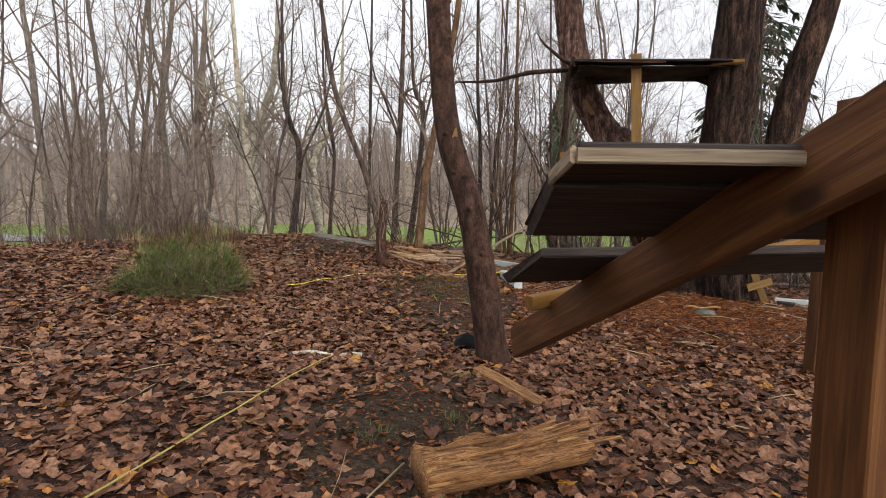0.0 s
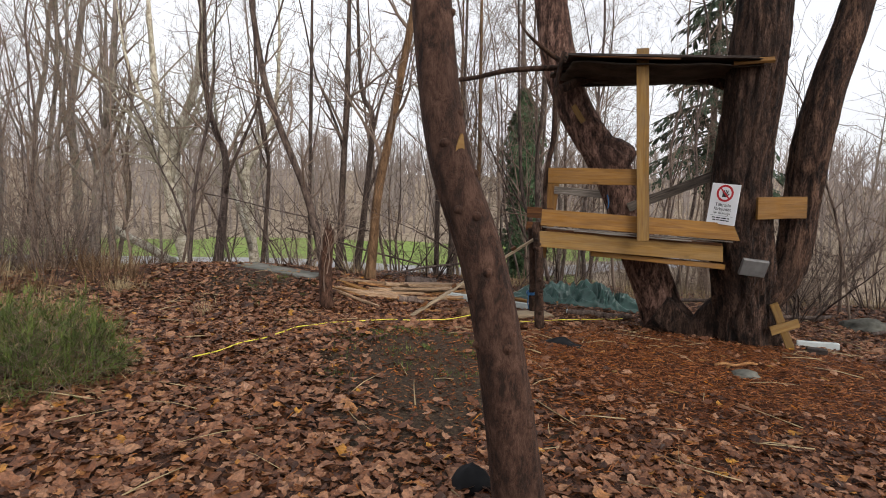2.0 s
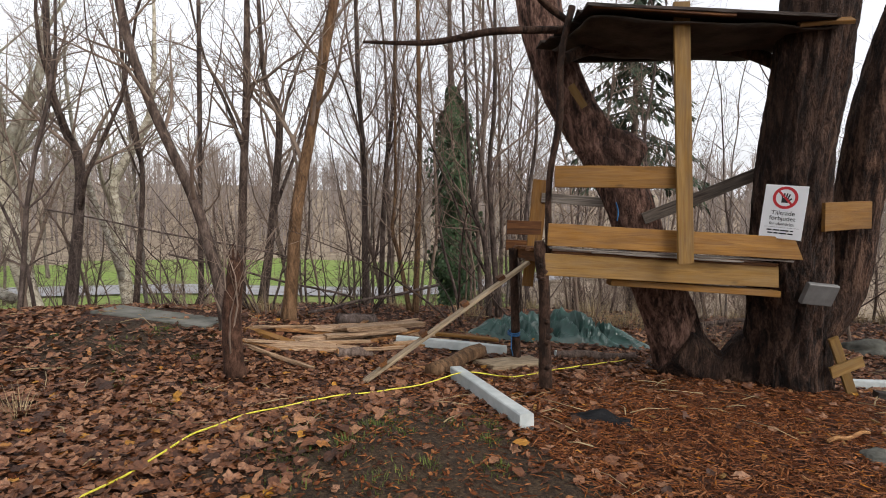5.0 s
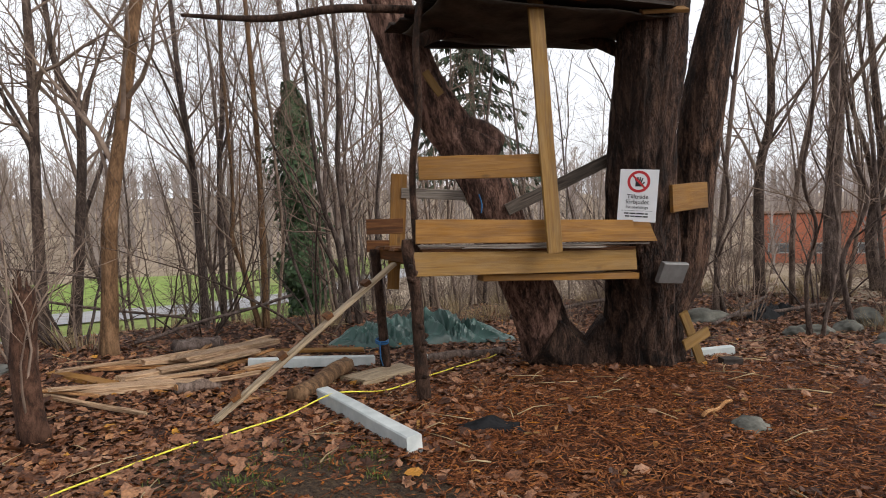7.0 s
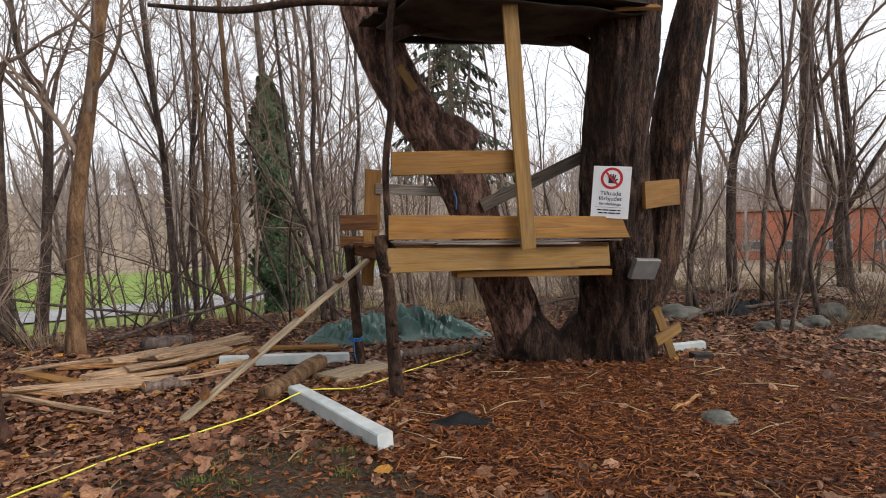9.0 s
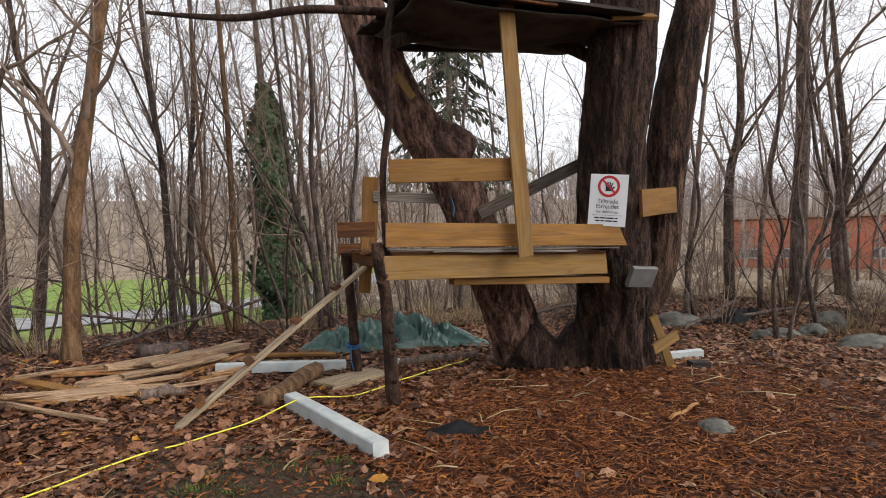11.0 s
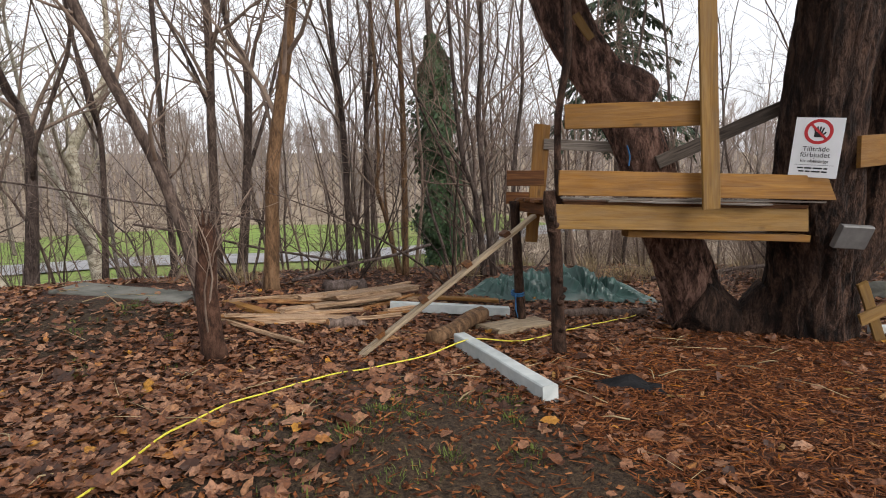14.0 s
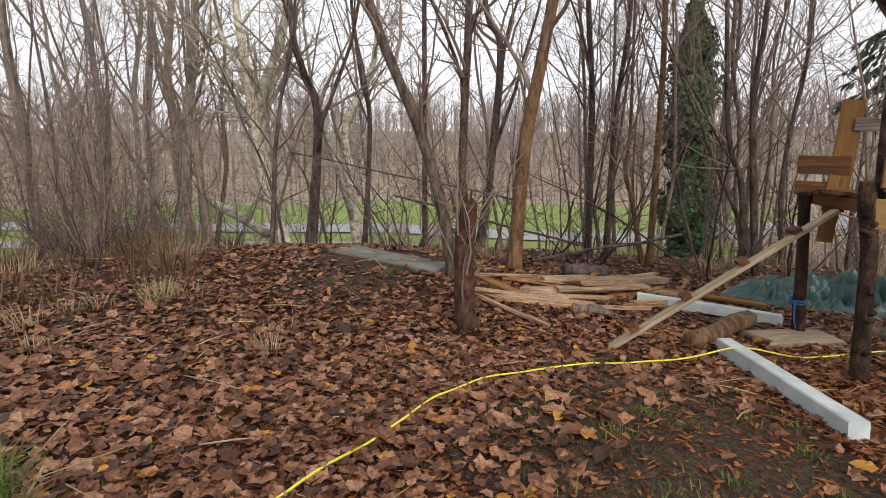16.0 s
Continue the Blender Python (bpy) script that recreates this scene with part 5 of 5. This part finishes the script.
cloth("tarpaulin", 2.85, 10.35, -0.3, 2.1, 0.9, 0.35, M_TARP, "crumpled dark green tarpaulin heaped behind the hut", "tarpaulin", 3, 110, 60)
cloth("glove", 1.57, 7.15, -0.5, 0.42, 0.17, 0.085, M_BLACK, "black cloth glove lying on the soil", "glove", 5, 24, 12)
cloth("black_bag", 0.2, 4.2, 0.3, 0.2, 0.16, 0.13, M_BLACK, "black plastic bag beside the slim tree", "bag", 8, 20, 16)
cloth("black_bag", 8.23, 9.02, 0.1, 1.3, 0.35, 0.22, M_BLACK, "black plastic sheet lying among the stones", "bag", 9, 24, 14)


def rock(name, x, y, sx, sy, sz, seed, mat, label, yaw=0.0):
    bm = bmesh.new()
    bmesh.ops.create_icosphere(bm, subdivisions=4, radius=1.0)
    for v in bm.verts:
        n = v.co.normalized()
        k = 1 + 0.4 * noise.noise(n * 1.4 + Vector((seed, 0, 0))) + 0.16 * noise.noise(n * 3.5 + Vector((0, seed, 0))) + 0.05 * noise.noise(n * 11)
        v.co = Vector((n.x * sx * k, n.y * sy * k, n.z * sz * min(k, 1.05)))
    ob = part(name, bm, mat, None, "", pose(x, y, gz(x, y) + sz * 0.12, 0, 0, yaw))
    ob.data.polygons.foreach_set("use_smooth", [True] * len(ob.data.polygons))
    return tagged(ob, label, "stone", "stones at the wood's edge")


rock("stone", 6.90, 9.30, 0.38, 0.2, 0.17, 1, M_ROCK, "long rounded brown-grey boulder beside the trunk", -30)
rock("stone", 7.10, 7.88, 0.24, 0.17, 0.12, 2, M_ROCK, "flat grey stone in the leaves", -20)
rock("stone", 8.22, 7.75, 0.26, 0.2, 0.2, 3, M_ROCK, "grey upright stone at the wood's edge", 10)
rock("stone", 6.87, 6.85, 0.36, 0.16, 0.13, 4, M_ROCK, "long grey-green stone in the leaves", -25)
rock("stone", 2.93, 6.26, 0.13, 0.11, 0.05, 5, M_ROCK, "flat grey slate-like stone on the soil", 20)
rock("stone", 6.9, 8.0, 0.15, 0.12, 0.1, 6, M_ROCK, "small grey stone among the leaves")
rock("stone", 7.6, 7.7, 0.2, 0.16, 0.12, 7, M_ROCK, "small grey stone among the leaves")
slab = lay("concrete_slab", -2.3, 10.5, -1.15, 9.9, 0.42, 0.1, M_CONC, "weathered concrete slab sunk in the mound", -0.062, seed=99, ragged=0.02, category="slab")

# dark and light chips on the soil
rng = random.Random(17)
for k in range(26):
    x, y = rng.uniform(1.0, 4.6), rng.uniform(5.6, 8.0)
    a = rng.uniform(0, 3.14)
    l = rng.uniform(0.05, 0.13)
    ob = board("wood_chip", (x, y, gz(x, y) + 0.012), (x + l * math.cos(a), y + l * math.sin(a), gz(x + l * math.cos(a), y + l * math.sin(a)) + 0.016), rng.uniform(0.018, 0.035), 0.012, M_PALE if k % 3 else M_SPLIT, None, across=(-math.sin(a), math.cos(a), 0.2), seed=k, ragged=0.008, warp=0.002)
    tagged(ob, "small pale wood chip on the bare soil", "wood chip", "wood chips on the soil")

# the yellow rope trailing over the ground
q = smooth_path([(3.0, 9.0, 0), (2.3, 8.75, 0), (0.97, 8.24, 0), (0.2, 7.95, 0), (-0.37, 7.69, 0), (-0.74, 7.45, 0), (-0.98, 7.1, 0), (-1.17, 6.7, 0), (-1.41, 6.24, 0), (-1.6, 5.9, 0)], 200)
g = Geo()
g.tube([(p[0], p[1], gz(p[0], p[1]) + 0.03 + 0.08 * math.exp(-((p[0] - 0.92) / 0.3) ** 2)) for p in q], [0.0055] * len(q), 6)
tagged(mesh_ob("rope", g, M_ROPE), "long thin yellow rope trailing over the leaves", "rope")
q = smooth_path([(-0.69, 3.62, 0), (-0.86, 3.05, 0), (-0.99, 2.56, 0), (-1.14, 2.02, 0), (-1.3, 1.2, 0)], 60)
g = Geo()
g.tube([(p[0], p[1], gz(p[0], p[1]) + 0.035) for p in q], [0.0045] * len(q), 6)
tagged(mesh_ob("rope", g, M_ROPED), "faded yellow rope end lying on the leaves", "rope")

# ---- brick building beyond the wood ----
house = empty("brick_building", 63.6, 17.6, gz(63.6, 17.6))
tagged(house, "long low red brick building beyond the trees", "building")
bm = bmesh.new()
bmesh.ops.create_cube(bm, size=1.0, matrix=Matrix.Diagonal((40, 8, 4.6, 1)))
hb = pose(63.6, 17.6, -2.75, 0, 0, -66)
part("wall", bm, M_BRICK, house, "red brick wall", hb)
bm = bmesh.new()
bmesh.ops.create_cube(bm, size=1.0, matrix=Matrix.Diagonal((40.4, 8.4, 0.14, 1)))
part("roof", bm, M_BROWN, house, "flat dark roof edge", hb @ pose(0, 0, 2.3))
for k in range(12):
    x = -18 + k * 3.3
    bm = bmesh.new()
    bmesh.ops.create_cube(bm, size=1.0, matrix=Matrix.Diagonal((1.9, 0.2, 0.95, 1)))
    w = part("window", bm, M_WHITE, house, "white window frame", hb @ pose(x, -4.0, -0.8))
    for s in (-0.4, 0.4):
        bm = bmesh.new()
        bmesh.ops.create_cube(bm, size=1.0, matrix=Matrix.Diagonal((0.76, 0.1, 0.7, 1)))
        part("pane", bm, M_GLASS, w, "", hb @ pose(x + s, -4.08, -0.8))

# ---- ivy-clad tree, spruce, fallen birch ----
IX, IY = 3.5, 16.6
iz = gz(IX, IY)
ivy = bare_tree("ivy_tree", [(IX, IY, iz, 0.12), (IX, IY, iz + 2, 0.11), (IX - 0.1, IY, iz + 4.5, 0.09), (IX - 0.2, IY, iz + 7, 0.05), (IX - 0.2, IY, iz + 10, 0.012)], "tree trunk clad in dark green ivy", M_DARK, 61, 10, (5, 4), 0.4, 0.25)
rng = random.Random(62)
g = Geo()
for k in range(9500):
    h = rng.uniform(0.2, 5.4)
    wmax = 0.86 * (0.75 + 0.35 * noise.noise(Vector((0, 0, h * 1.3)))) * (1 - 0.75 * sm(4.2, 5.4, h)) * (0.6 + 0.4 * sm(0, 1.2, h))
    a = rng.uniform(0, 6.283)
    wmax *= 0.75 + 0.75 * noise.noise(Vector((math.cos(a) * 1.6, math.sin(a) * 1.6, h * 1.8)))
    r = wmax * (0.35 + 0.65 * math.sqrt(rng.random()))
    c = Vector((r * math.cos(a) - 0.02 * h, r * math.sin(a), h))
    s = rng.uniform(0.035, 0.07)
    nrm = Vector((math.cos(a) + rng.uniform(-0.7, 0.7), math.sin(a) + rng.uniform(-0.7, 0.7), rng.uniform(-0.2, 0.9))).normalized()
    t1 = nrm.orthogonal().normalized()
    t2 = nrm.cross(t1)
    g.add([c - t1 * s, c - t2 * s * 0.8 + nrm * 0.01, c + t1 * s, c + t2 * s * 1.1], [(0, 1, 2, 3)])
tagged(mesh_ob("ivy_leaves", g, M_IVY, ivy, smooth=False), "dense dark green ivy foliage", kind="stuff")

SX_, SY_ = 10.9, 20.5
sz_ = gz(SX_, SY_)
spruce = empty("spruce", SX_, SY_, sz_)
g = Geo()
g.tube([(0, 0, -0.2), (0, 0, 4), (0.05, 0, 9), (0, 0, 14)], [0.16, 0.13, 0.09, 0.01], 12, 0.06)
mesh_ob("trunk", g, M_DARK, spruce)
g = Geo()
rng = random.Random(63)
for k in range(130):
    h = rng.uniform(5.2, 13.4)
    L = 0.5 + 2.4 * (1 - (h - 4) / 10)
    a = rng.uniform(0, 6.283)
    d = Vector((math.cos(a), math.sin(a), -0.12))
    side = Vector((-math.sin(a), math.cos(a), 0))
    for j in range(26):
        u = rng.uniform(0.12, 1)
        p = Vector((0, 0, h)) + d * L * u + Vector((0, 0, -0.25 * u * u * L))
        w = 0.5 * (1.1 - u) + 0.15
        q = p + side * rng.uniform(-w, w) + d * 0.2 + Vector((0, 0, -rng.uniform(0.05, 0.35)))
        t = (q - p).normalized().cross(Vector((0, 0, 1)))
        t = t.normalized() * 0.06 if t.length > 1e-3 else side * 0.06
        mid = p.lerp(q, 0.55)
        g.add([p, mid + t, q, mid - t], [(0, 1, 2, 3)])
    g.tube([Vector((0, 0, h)), Vector((0, 0, h)) + d * L * 0.5 + Vector((0, 0, -0.06 * L)), Vector((0, 0, h)) + d * L + Vector((0, 0, -0.25 * L))], [0.03, 0.02, 0.006], 4, cap=False)
mesh_ob("crown", g, M_NEEDLE, spruce, smooth=False)
tagged(spruce, "dark green spruce with bare lower trunk", "spruce")

x, y = -7.6, 18.2
log("log", (x, y, gz(x, y) + 2.15), (x + 1.7, y - 0.4, gz(x + 1.7, y - 0.4) + 1.0), 0.11, M_BIRCH, "fallen pale birch trunk leaning in the undergrowth", M_SPLIT, seed=9)
for k, (x0, y0, x1, y1, r, h0, h1) in enumerate(((7.2, 9.2, 9.4, 8.6, 0.03, 0.05, 0.1), (6.6, 8.9, 8.8, 9.4, 0.025, 0.03, 0.2), (8.0, 7.0, 9.6, 6.1, 0.03, 0.05, 0.55), (5.0, 9.6, 6.8, 9.9, 0.03, 0.04, 0.08), (-0.2, 11.0, 1.6, 11.4, 0.02, 0.1, 0.5), (-1.9, 11.8, 0.4, 11.3, 0.015, 0.7, 0.3), (-3.4, 12.2, -0.4, 10.9, 0.011, 1.3, 0.75), (4.6, 10.8, 6.2, 10.2, 0.03, 0.05, 0.3))):
    log("branch", (x0, y0, gz(x0, y0) + h0), (x1, y1, gz(x1, y1) + h1), r, M_DARK, "long bare dead branch lying in the undergrowth", n=8, seed=k, category="branch")

# ---- low plants ----
def blade(g, p, d, L, w, bendz):
    q, prev = Vector(p), None
    side = Vector((-d.y, d.x, 0))
    side = side.normalized() if side.length > 1e-4 else Vector((1, 0, 0))
    o = len(g.v)
    for i in range(4):
        ww = w * (1 - i / 3.2)
        g.v.extend([tuple(q - side * ww), tuple(q + side * ww)])
        q = q + d * (L / 3)
        d = (d + Vector((0, 0, bendz))).normalized()
    for i in range(3):
        g.f.append((o + 2 * i, o + 2 * i + 1, o + 2 * i + 3, o + 2 * i + 2))


def needle_bush(x, y, r, h, seed):
    """A low bush: sprays of thin needles on short twigs, dense below and ragged at the rim."""
    rng = random.Random(seed)
    root = empty("bush", x, y, gz(x, y))
    fresh, dead, wood = Geo(), Geo(), Geo()
    for k in range(1000):
        a = rng.uniform(0, 6.283)
        rr = r * math.sqrt(rng.random())
        top = h * math.sqrt(max(0.04, 1 - (rr / r) ** 2)) * (0.8 + 0.35 * noise.noise(Vector((math.cos(a) * rr * 5, math.sin(a) * rr * 5, seed))))
        p = Vector((rr * math.cos(a), rr * math.sin(a), top * rng.uniform(0.1, 1.0)))
        d = Vector((math.cos(a) * rng.uniform(0.0, 0.9) * rr / r + rng.uniform(-0.6, 0.6), math.sin(a) * rng.uniform(0.0, 0.9) * rr / r + rng.uniform(-0.6, 0.6), rng.uniform(-0.2, 1.0))).normalized()
        L = rng.uniform(0.1, 0.24)
        wood.tube([p - d * 0.1, p + d * L * 0.6], [0.002, 0.001], 3, cap=False)
        g = dead if rng.random() < 0.05 else fresh
        for j in range(15):
            u = rng.random()
            q = d + Vector((rng.uniform(-0.8, 0.8), rng.uniform(-0.8, 0.8), rng.uniform(-0.6, 0.7)))
            blade(g, p + d * L * u, q.normalized(), rng.uniform(0.04, 0.1), 0.0026, -0.12)
    mesh_ob("twig_tangle", wood, M_TWIG, root)
    tagged(mesh_ob("green_needles", fresh, M_GRASSB, root, smooth=False), kind="stuff")
    tagged(mesh_ob("dry_needles", dead, M_HAY, root, smooth=False), kind="stuff")
    return tagged(root, "dense low green bush of thin needle-like sprays", "bush")


needle_bush(-2.45, 5.4, 0.54, 0.57, 7)


def tufts(name, spots, mat, label):
    g = Geo()
    for x, y, r, h, n, w, seed in spots:
        rng = random.Random(seed)
        for k in range(n):
            a = rng.uniform(0, 6.283)
            rr = r * math.sqrt(rng.random())
            px, py = x + rr * math.cos(a), y + rr * math.sin(a)
            d = Vector((math.cos(a) * rng.uniform(0, 0.9), math.sin(a) * rng.uniform(0, 0.9), 1)).normalized()
            blade(g, (px, py, gz(px, py)), d, h * rng.uniform(0.5, 1.1), w, -0.3)
    tagged(mesh_ob(name, g, mat, smooth=False), label, "grass", kind="stuff")


rng = random.Random(21)
green, dry = [], []
for k in range(90):
    x, y = (rng.uniform(-4.2, -0.8), rng.uniform(6.2, 10.6)) if k % 2 else (rng.gauss(-0.05, 0.5), rng.gauss(6.7, 0.6))
    green.append((x, y, rng.uniform(0.05, 0.2), rng.uniform(0.02, 0.05), 45, 0.003, 400 + k))
for k in range(6):
    green.append((rng.gauss(-0.2, 0.3), rng.gauss(2.7, 0.4), 0.1, 0.06, 40, 0.003, 460 + k))
for k in range(70):
    an = rng.uniform(-1.2, 1.5)
    d = rng.uniform(7.0, 13)
    x, y = 0.3 + d * math.sin(an), 4.3 + d * math.cos(an)
    if -1.2 < x < 5.2 and y < 10.8:
        continue
    dry.append((x, y, rng.uniform(0.15, 0.4), rng.uniform(0.2, 0.5), 90, 0.0035, 500 + k))
for k in range(12):
    dry.append((rng.uniform(-4, -2), rng.uniform(7, 9.5), 0.12, rng.uniform(0.1, 0.25), 40, 0.003, 600 + k))
for k in range(60):
    dry.append((rng.uniform(9.0, 17.0), rng.uniform(5.0, 13.0), rng.uniform(0.3, 0.7), rng.uniform(0.2, 0.45), 70, 0.004, 800 + k))
bracken = []
for k in range(16):
    bracken.append((rng.uniform(-6.5, -3.2), rng.uniform(8.2, 12.0), rng.uniform(0.15, 0.35), rng.uniform(0.25, 0.55), 45, 0.008, 650 + k))
tufts("bracken", bracken, M_TAN, "withered brown bracken at the wood's edge")
tufts("green_grass", green, M_GRASSB, "sparse green grass sprigs among the leaves")
tufts("dry_grass", dry, M_HAY, "pale dry grass at the wood's edge")

# ---- fallen leaves ----
OUT = [(0.0, -1.0), (0.3, -0.8), (0.6, -0.55), (0.58, -0.2), (0.72, 0.15), (0.42, 0.5), (0.0, 1.0), (-0.38, 0.55), (-0.7, 0.2), (-0.56, -0.15), (-0.64, -0.5), (-0.28, -0.78)]


def leaf_shape(rng, s):
    """One curled fallen leaf about s long, lying near its own origin."""
    curl, fold = rng.uniform(-0.6, 0.9), rng.uniform(-0.4, 0.6)
    vs = [(0, 0, 0)]
    for (x, y) in OUT:
        x, y = x * rng.uniform(0.8, 1.12), y * rng.uniform(0.88, 1.08)
        vs.append((x * s * 0.5, y * s * 0.5, s * 0.5 * (curl * x * x + fold * y * y * 0.6 + rng.uniform(-0.12, 0.12))))
    return vs


LFACES = [(0, i + 1, (i + 1) % 12 + 1) for i in range(12)]


def leafiness(x, y):
    n = 0.5 + 0.5 * noise.noise(Vector((x * 0.9, y * 0.9, 5)))
    soil = 1.35 * math.exp(-(((x - 2.9) / 2.5) ** 2 + ((y - 6.5) / 1.9) ** 2) * 0.9)
    moss = 1.1 * math.exp(-(((x + 0.12) / 0.5) ** 2 + ((y - 2.7) / 0.85) ** 2)) + 1.25 * math.exp(-(((x - 0.15) / 0.85) ** 2 + ((y - 6.1) / 1.7) ** 2)) + 0.7 * math.exp(-(((x + 1.9) / 0.6) ** 2 + ((y - 9.3) / 0.5) ** 2))
    if ((x + 1.72) / 0.75) ** 2 + ((y - 10.2) / 0.5) ** 2 < 1:
        return 0.06
    return max(0.008, min(1, 0.65 + 0.6 * n) * (1 - 0.97 * min(1, soil)) * (1 - 0.985 * min(1, moss)))


rng = random.Random(1234)
shapes = [leaf_shape(rng, 1.0) for k in range(24)]
g = Geo()
made = 0
singles = []
while made < 78000:
    x, y = (rng.gauss(-0.4, 3.6), rng.gauss(5.6, 3.4)) if rng.random() < 0.87 else (rng.gauss(7.5, 2.4), rng.gauss(8.0, 2.2))
    if not (-10 < x < 12 and -4 < y < 16):
        continue
    if rng.random() > leafiness(x, y):
        continue
    s = rng.uniform(0.036, 0.09) if rng.random() < 0.94 else rng.uniform(0.1, 0.14)
    rot = Euler((rng.gauss(0, 0.26), rng.gauss(0, 0.26), rng.uniform(0, 6.283))).to_matrix()
    z = gz(x, y) + 0.008 + rng.random() * 0.022
    if len(singles) < 300 and -1.6 < x < 1.2 and 4.9 < y < 6.9:
        singles.append((x, y, z, s, rot, rng.randrange(24)))
    else:
        sh = shapes[rng.randrange(24)]
        o = len(g.v)
        r0, r1, r2 = rot
        for v in sh:
            g.v.append((x + s * (r0[0] * v[0] + r0[1] * v[1] + r0[2] * v[2]), y + s * (r1[0] * v[0] + r1[1] * v[1] + r1[2] * v[2]), z + s * (r2[0] * v[0] + r2[1] * v[1] + r2[2] * v[2])))
        g.f.extend((a + o, b + o, c + o) for a, b, c in LFACES)
    made += 1
lv = mesh_ob("fallen_leaves", g, M_LEAF, ground, smooth=False)
tagged(lv, "thick carpet of brown fallen leaves", kind="stuff")

# wood chips, needles and small twigs on the trodden soil
g = Geo()
rng = random.Random(4321)
made = 0
while made < 34000:
    x, y = rng.gauss(2.3, 2.0), rng.gauss(6.6, 1.5)
    if y < 3.5 or y > 11 or x < -2.5 or x > 8:
        continue
    if (x / 0.85) ** 2 + ((y - 6.4) / 1.6) ** 2 < 1.1 and rng.random() < 0.85:
        continue
    a = rng.uniform(0, 6.283)
    l, w = rng.uniform(0.015, 0.05), rng.uniform(0.002, 0.007)
    d, e = Vector((math.cos(a), math.sin(a), rng.gauss(0, 0.18))), Vector((-math.sin(a), math.cos(a), rng.gauss(0, 0.3)))
    c = Vector((x, y, gz(x, y) + 0.006 + 0.012 * rng.random()))
    g.add([c - d * l - e * w, c - d * l + e * w, c + d * l + e * w * 0.6, c + d * l - e * w * 0.6, c + Vector((0, 0, 0.004))], [(0, 4, 1), (1, 4, 2), (2, 4, 3), (3, 4, 0)])
    made += 1
made = 0
while made < 5000:
    x, y = (rng.gauss(-0.05, 0.75), rng.gauss(6.5, 1.2)) if made % 3 else (rng.gauss(-0.2, 0.45), rng.gauss(2.85, 0.7))
    a = rng.uniform(0, 6.283)
    l, w = rng.uniform(0.006, 0.026), rng.uniform(0.004, 0.013)
    d, e = Vector((math.cos(a), math.sin(a), rng.gauss(0, 0.3))), Vector((-math.sin(a), math.cos(a), rng.gauss(0, 0.4)))
    c = Vector((x, y, gz(x, y) + 0.005 + 0.012 * rng.random()))
    g.add([c - d * l, c + e * w, c + d * l, c - e * w, c + Vector((0, 0, 0.003))], [(0, 4, 1), (1, 4, 2), (2, 4, 3), (3, 4, 0)])
    made += 1
tagged(mesh_ob("wood_litter", g, M_LITTER, ground, smooth=False), "reddish-brown wood chips and needles", kind="stuff")

g = Geo()
rng = random.Random(55)
for k in range(420):
    x, y = rng.uniform(-6, 8), rng.uniform(2.2, 12)
    a = rng.uniform(0, 6.283)
    l = rng.uniform(0.12, 0.5)
    p0 = Vector((x, y, gz(x, y) + 0.02))
    x1, y1 = x + l * math.cos(a), y + l * math.sin(a)
    p1 = Vector((x1, y1, gz(x1, y1) + rng.uniform(0.015, 0.05)))
    mid = p0.lerp(p1, 0.5) + Vector((rng.uniform(-0.03, 0.03), rng.uniform(-0.03, 0.03), 0.01))
    r = rng.uniform(0.002, 0.006)
    g.tube([p0, mid, p1], [r, r * 0.8, r * 0.4], 4)
tagged(mesh_ob("fallen_twigs", g, M_HAY, ground), "thin dead twigs on the leaves", kind="stuff")

leaf_meshes = []
for k in range(24):
    me = bpy.data.meshes.new("leaf")
    me.from_pydata(shapes[k], [], LFACES)
    me.materials.append(M_LEAF)
    leaf_meshes.append(me)
for x, y, z, s, rot, k in singles:
    ob = new("leaf", leaf_meshes[k])
    ob.parent = ground
    ob.matrix_basis = Matrix.Translation((x, y, z)) @ rot.to_4x4() @ Matrix.Scale(s, 4)
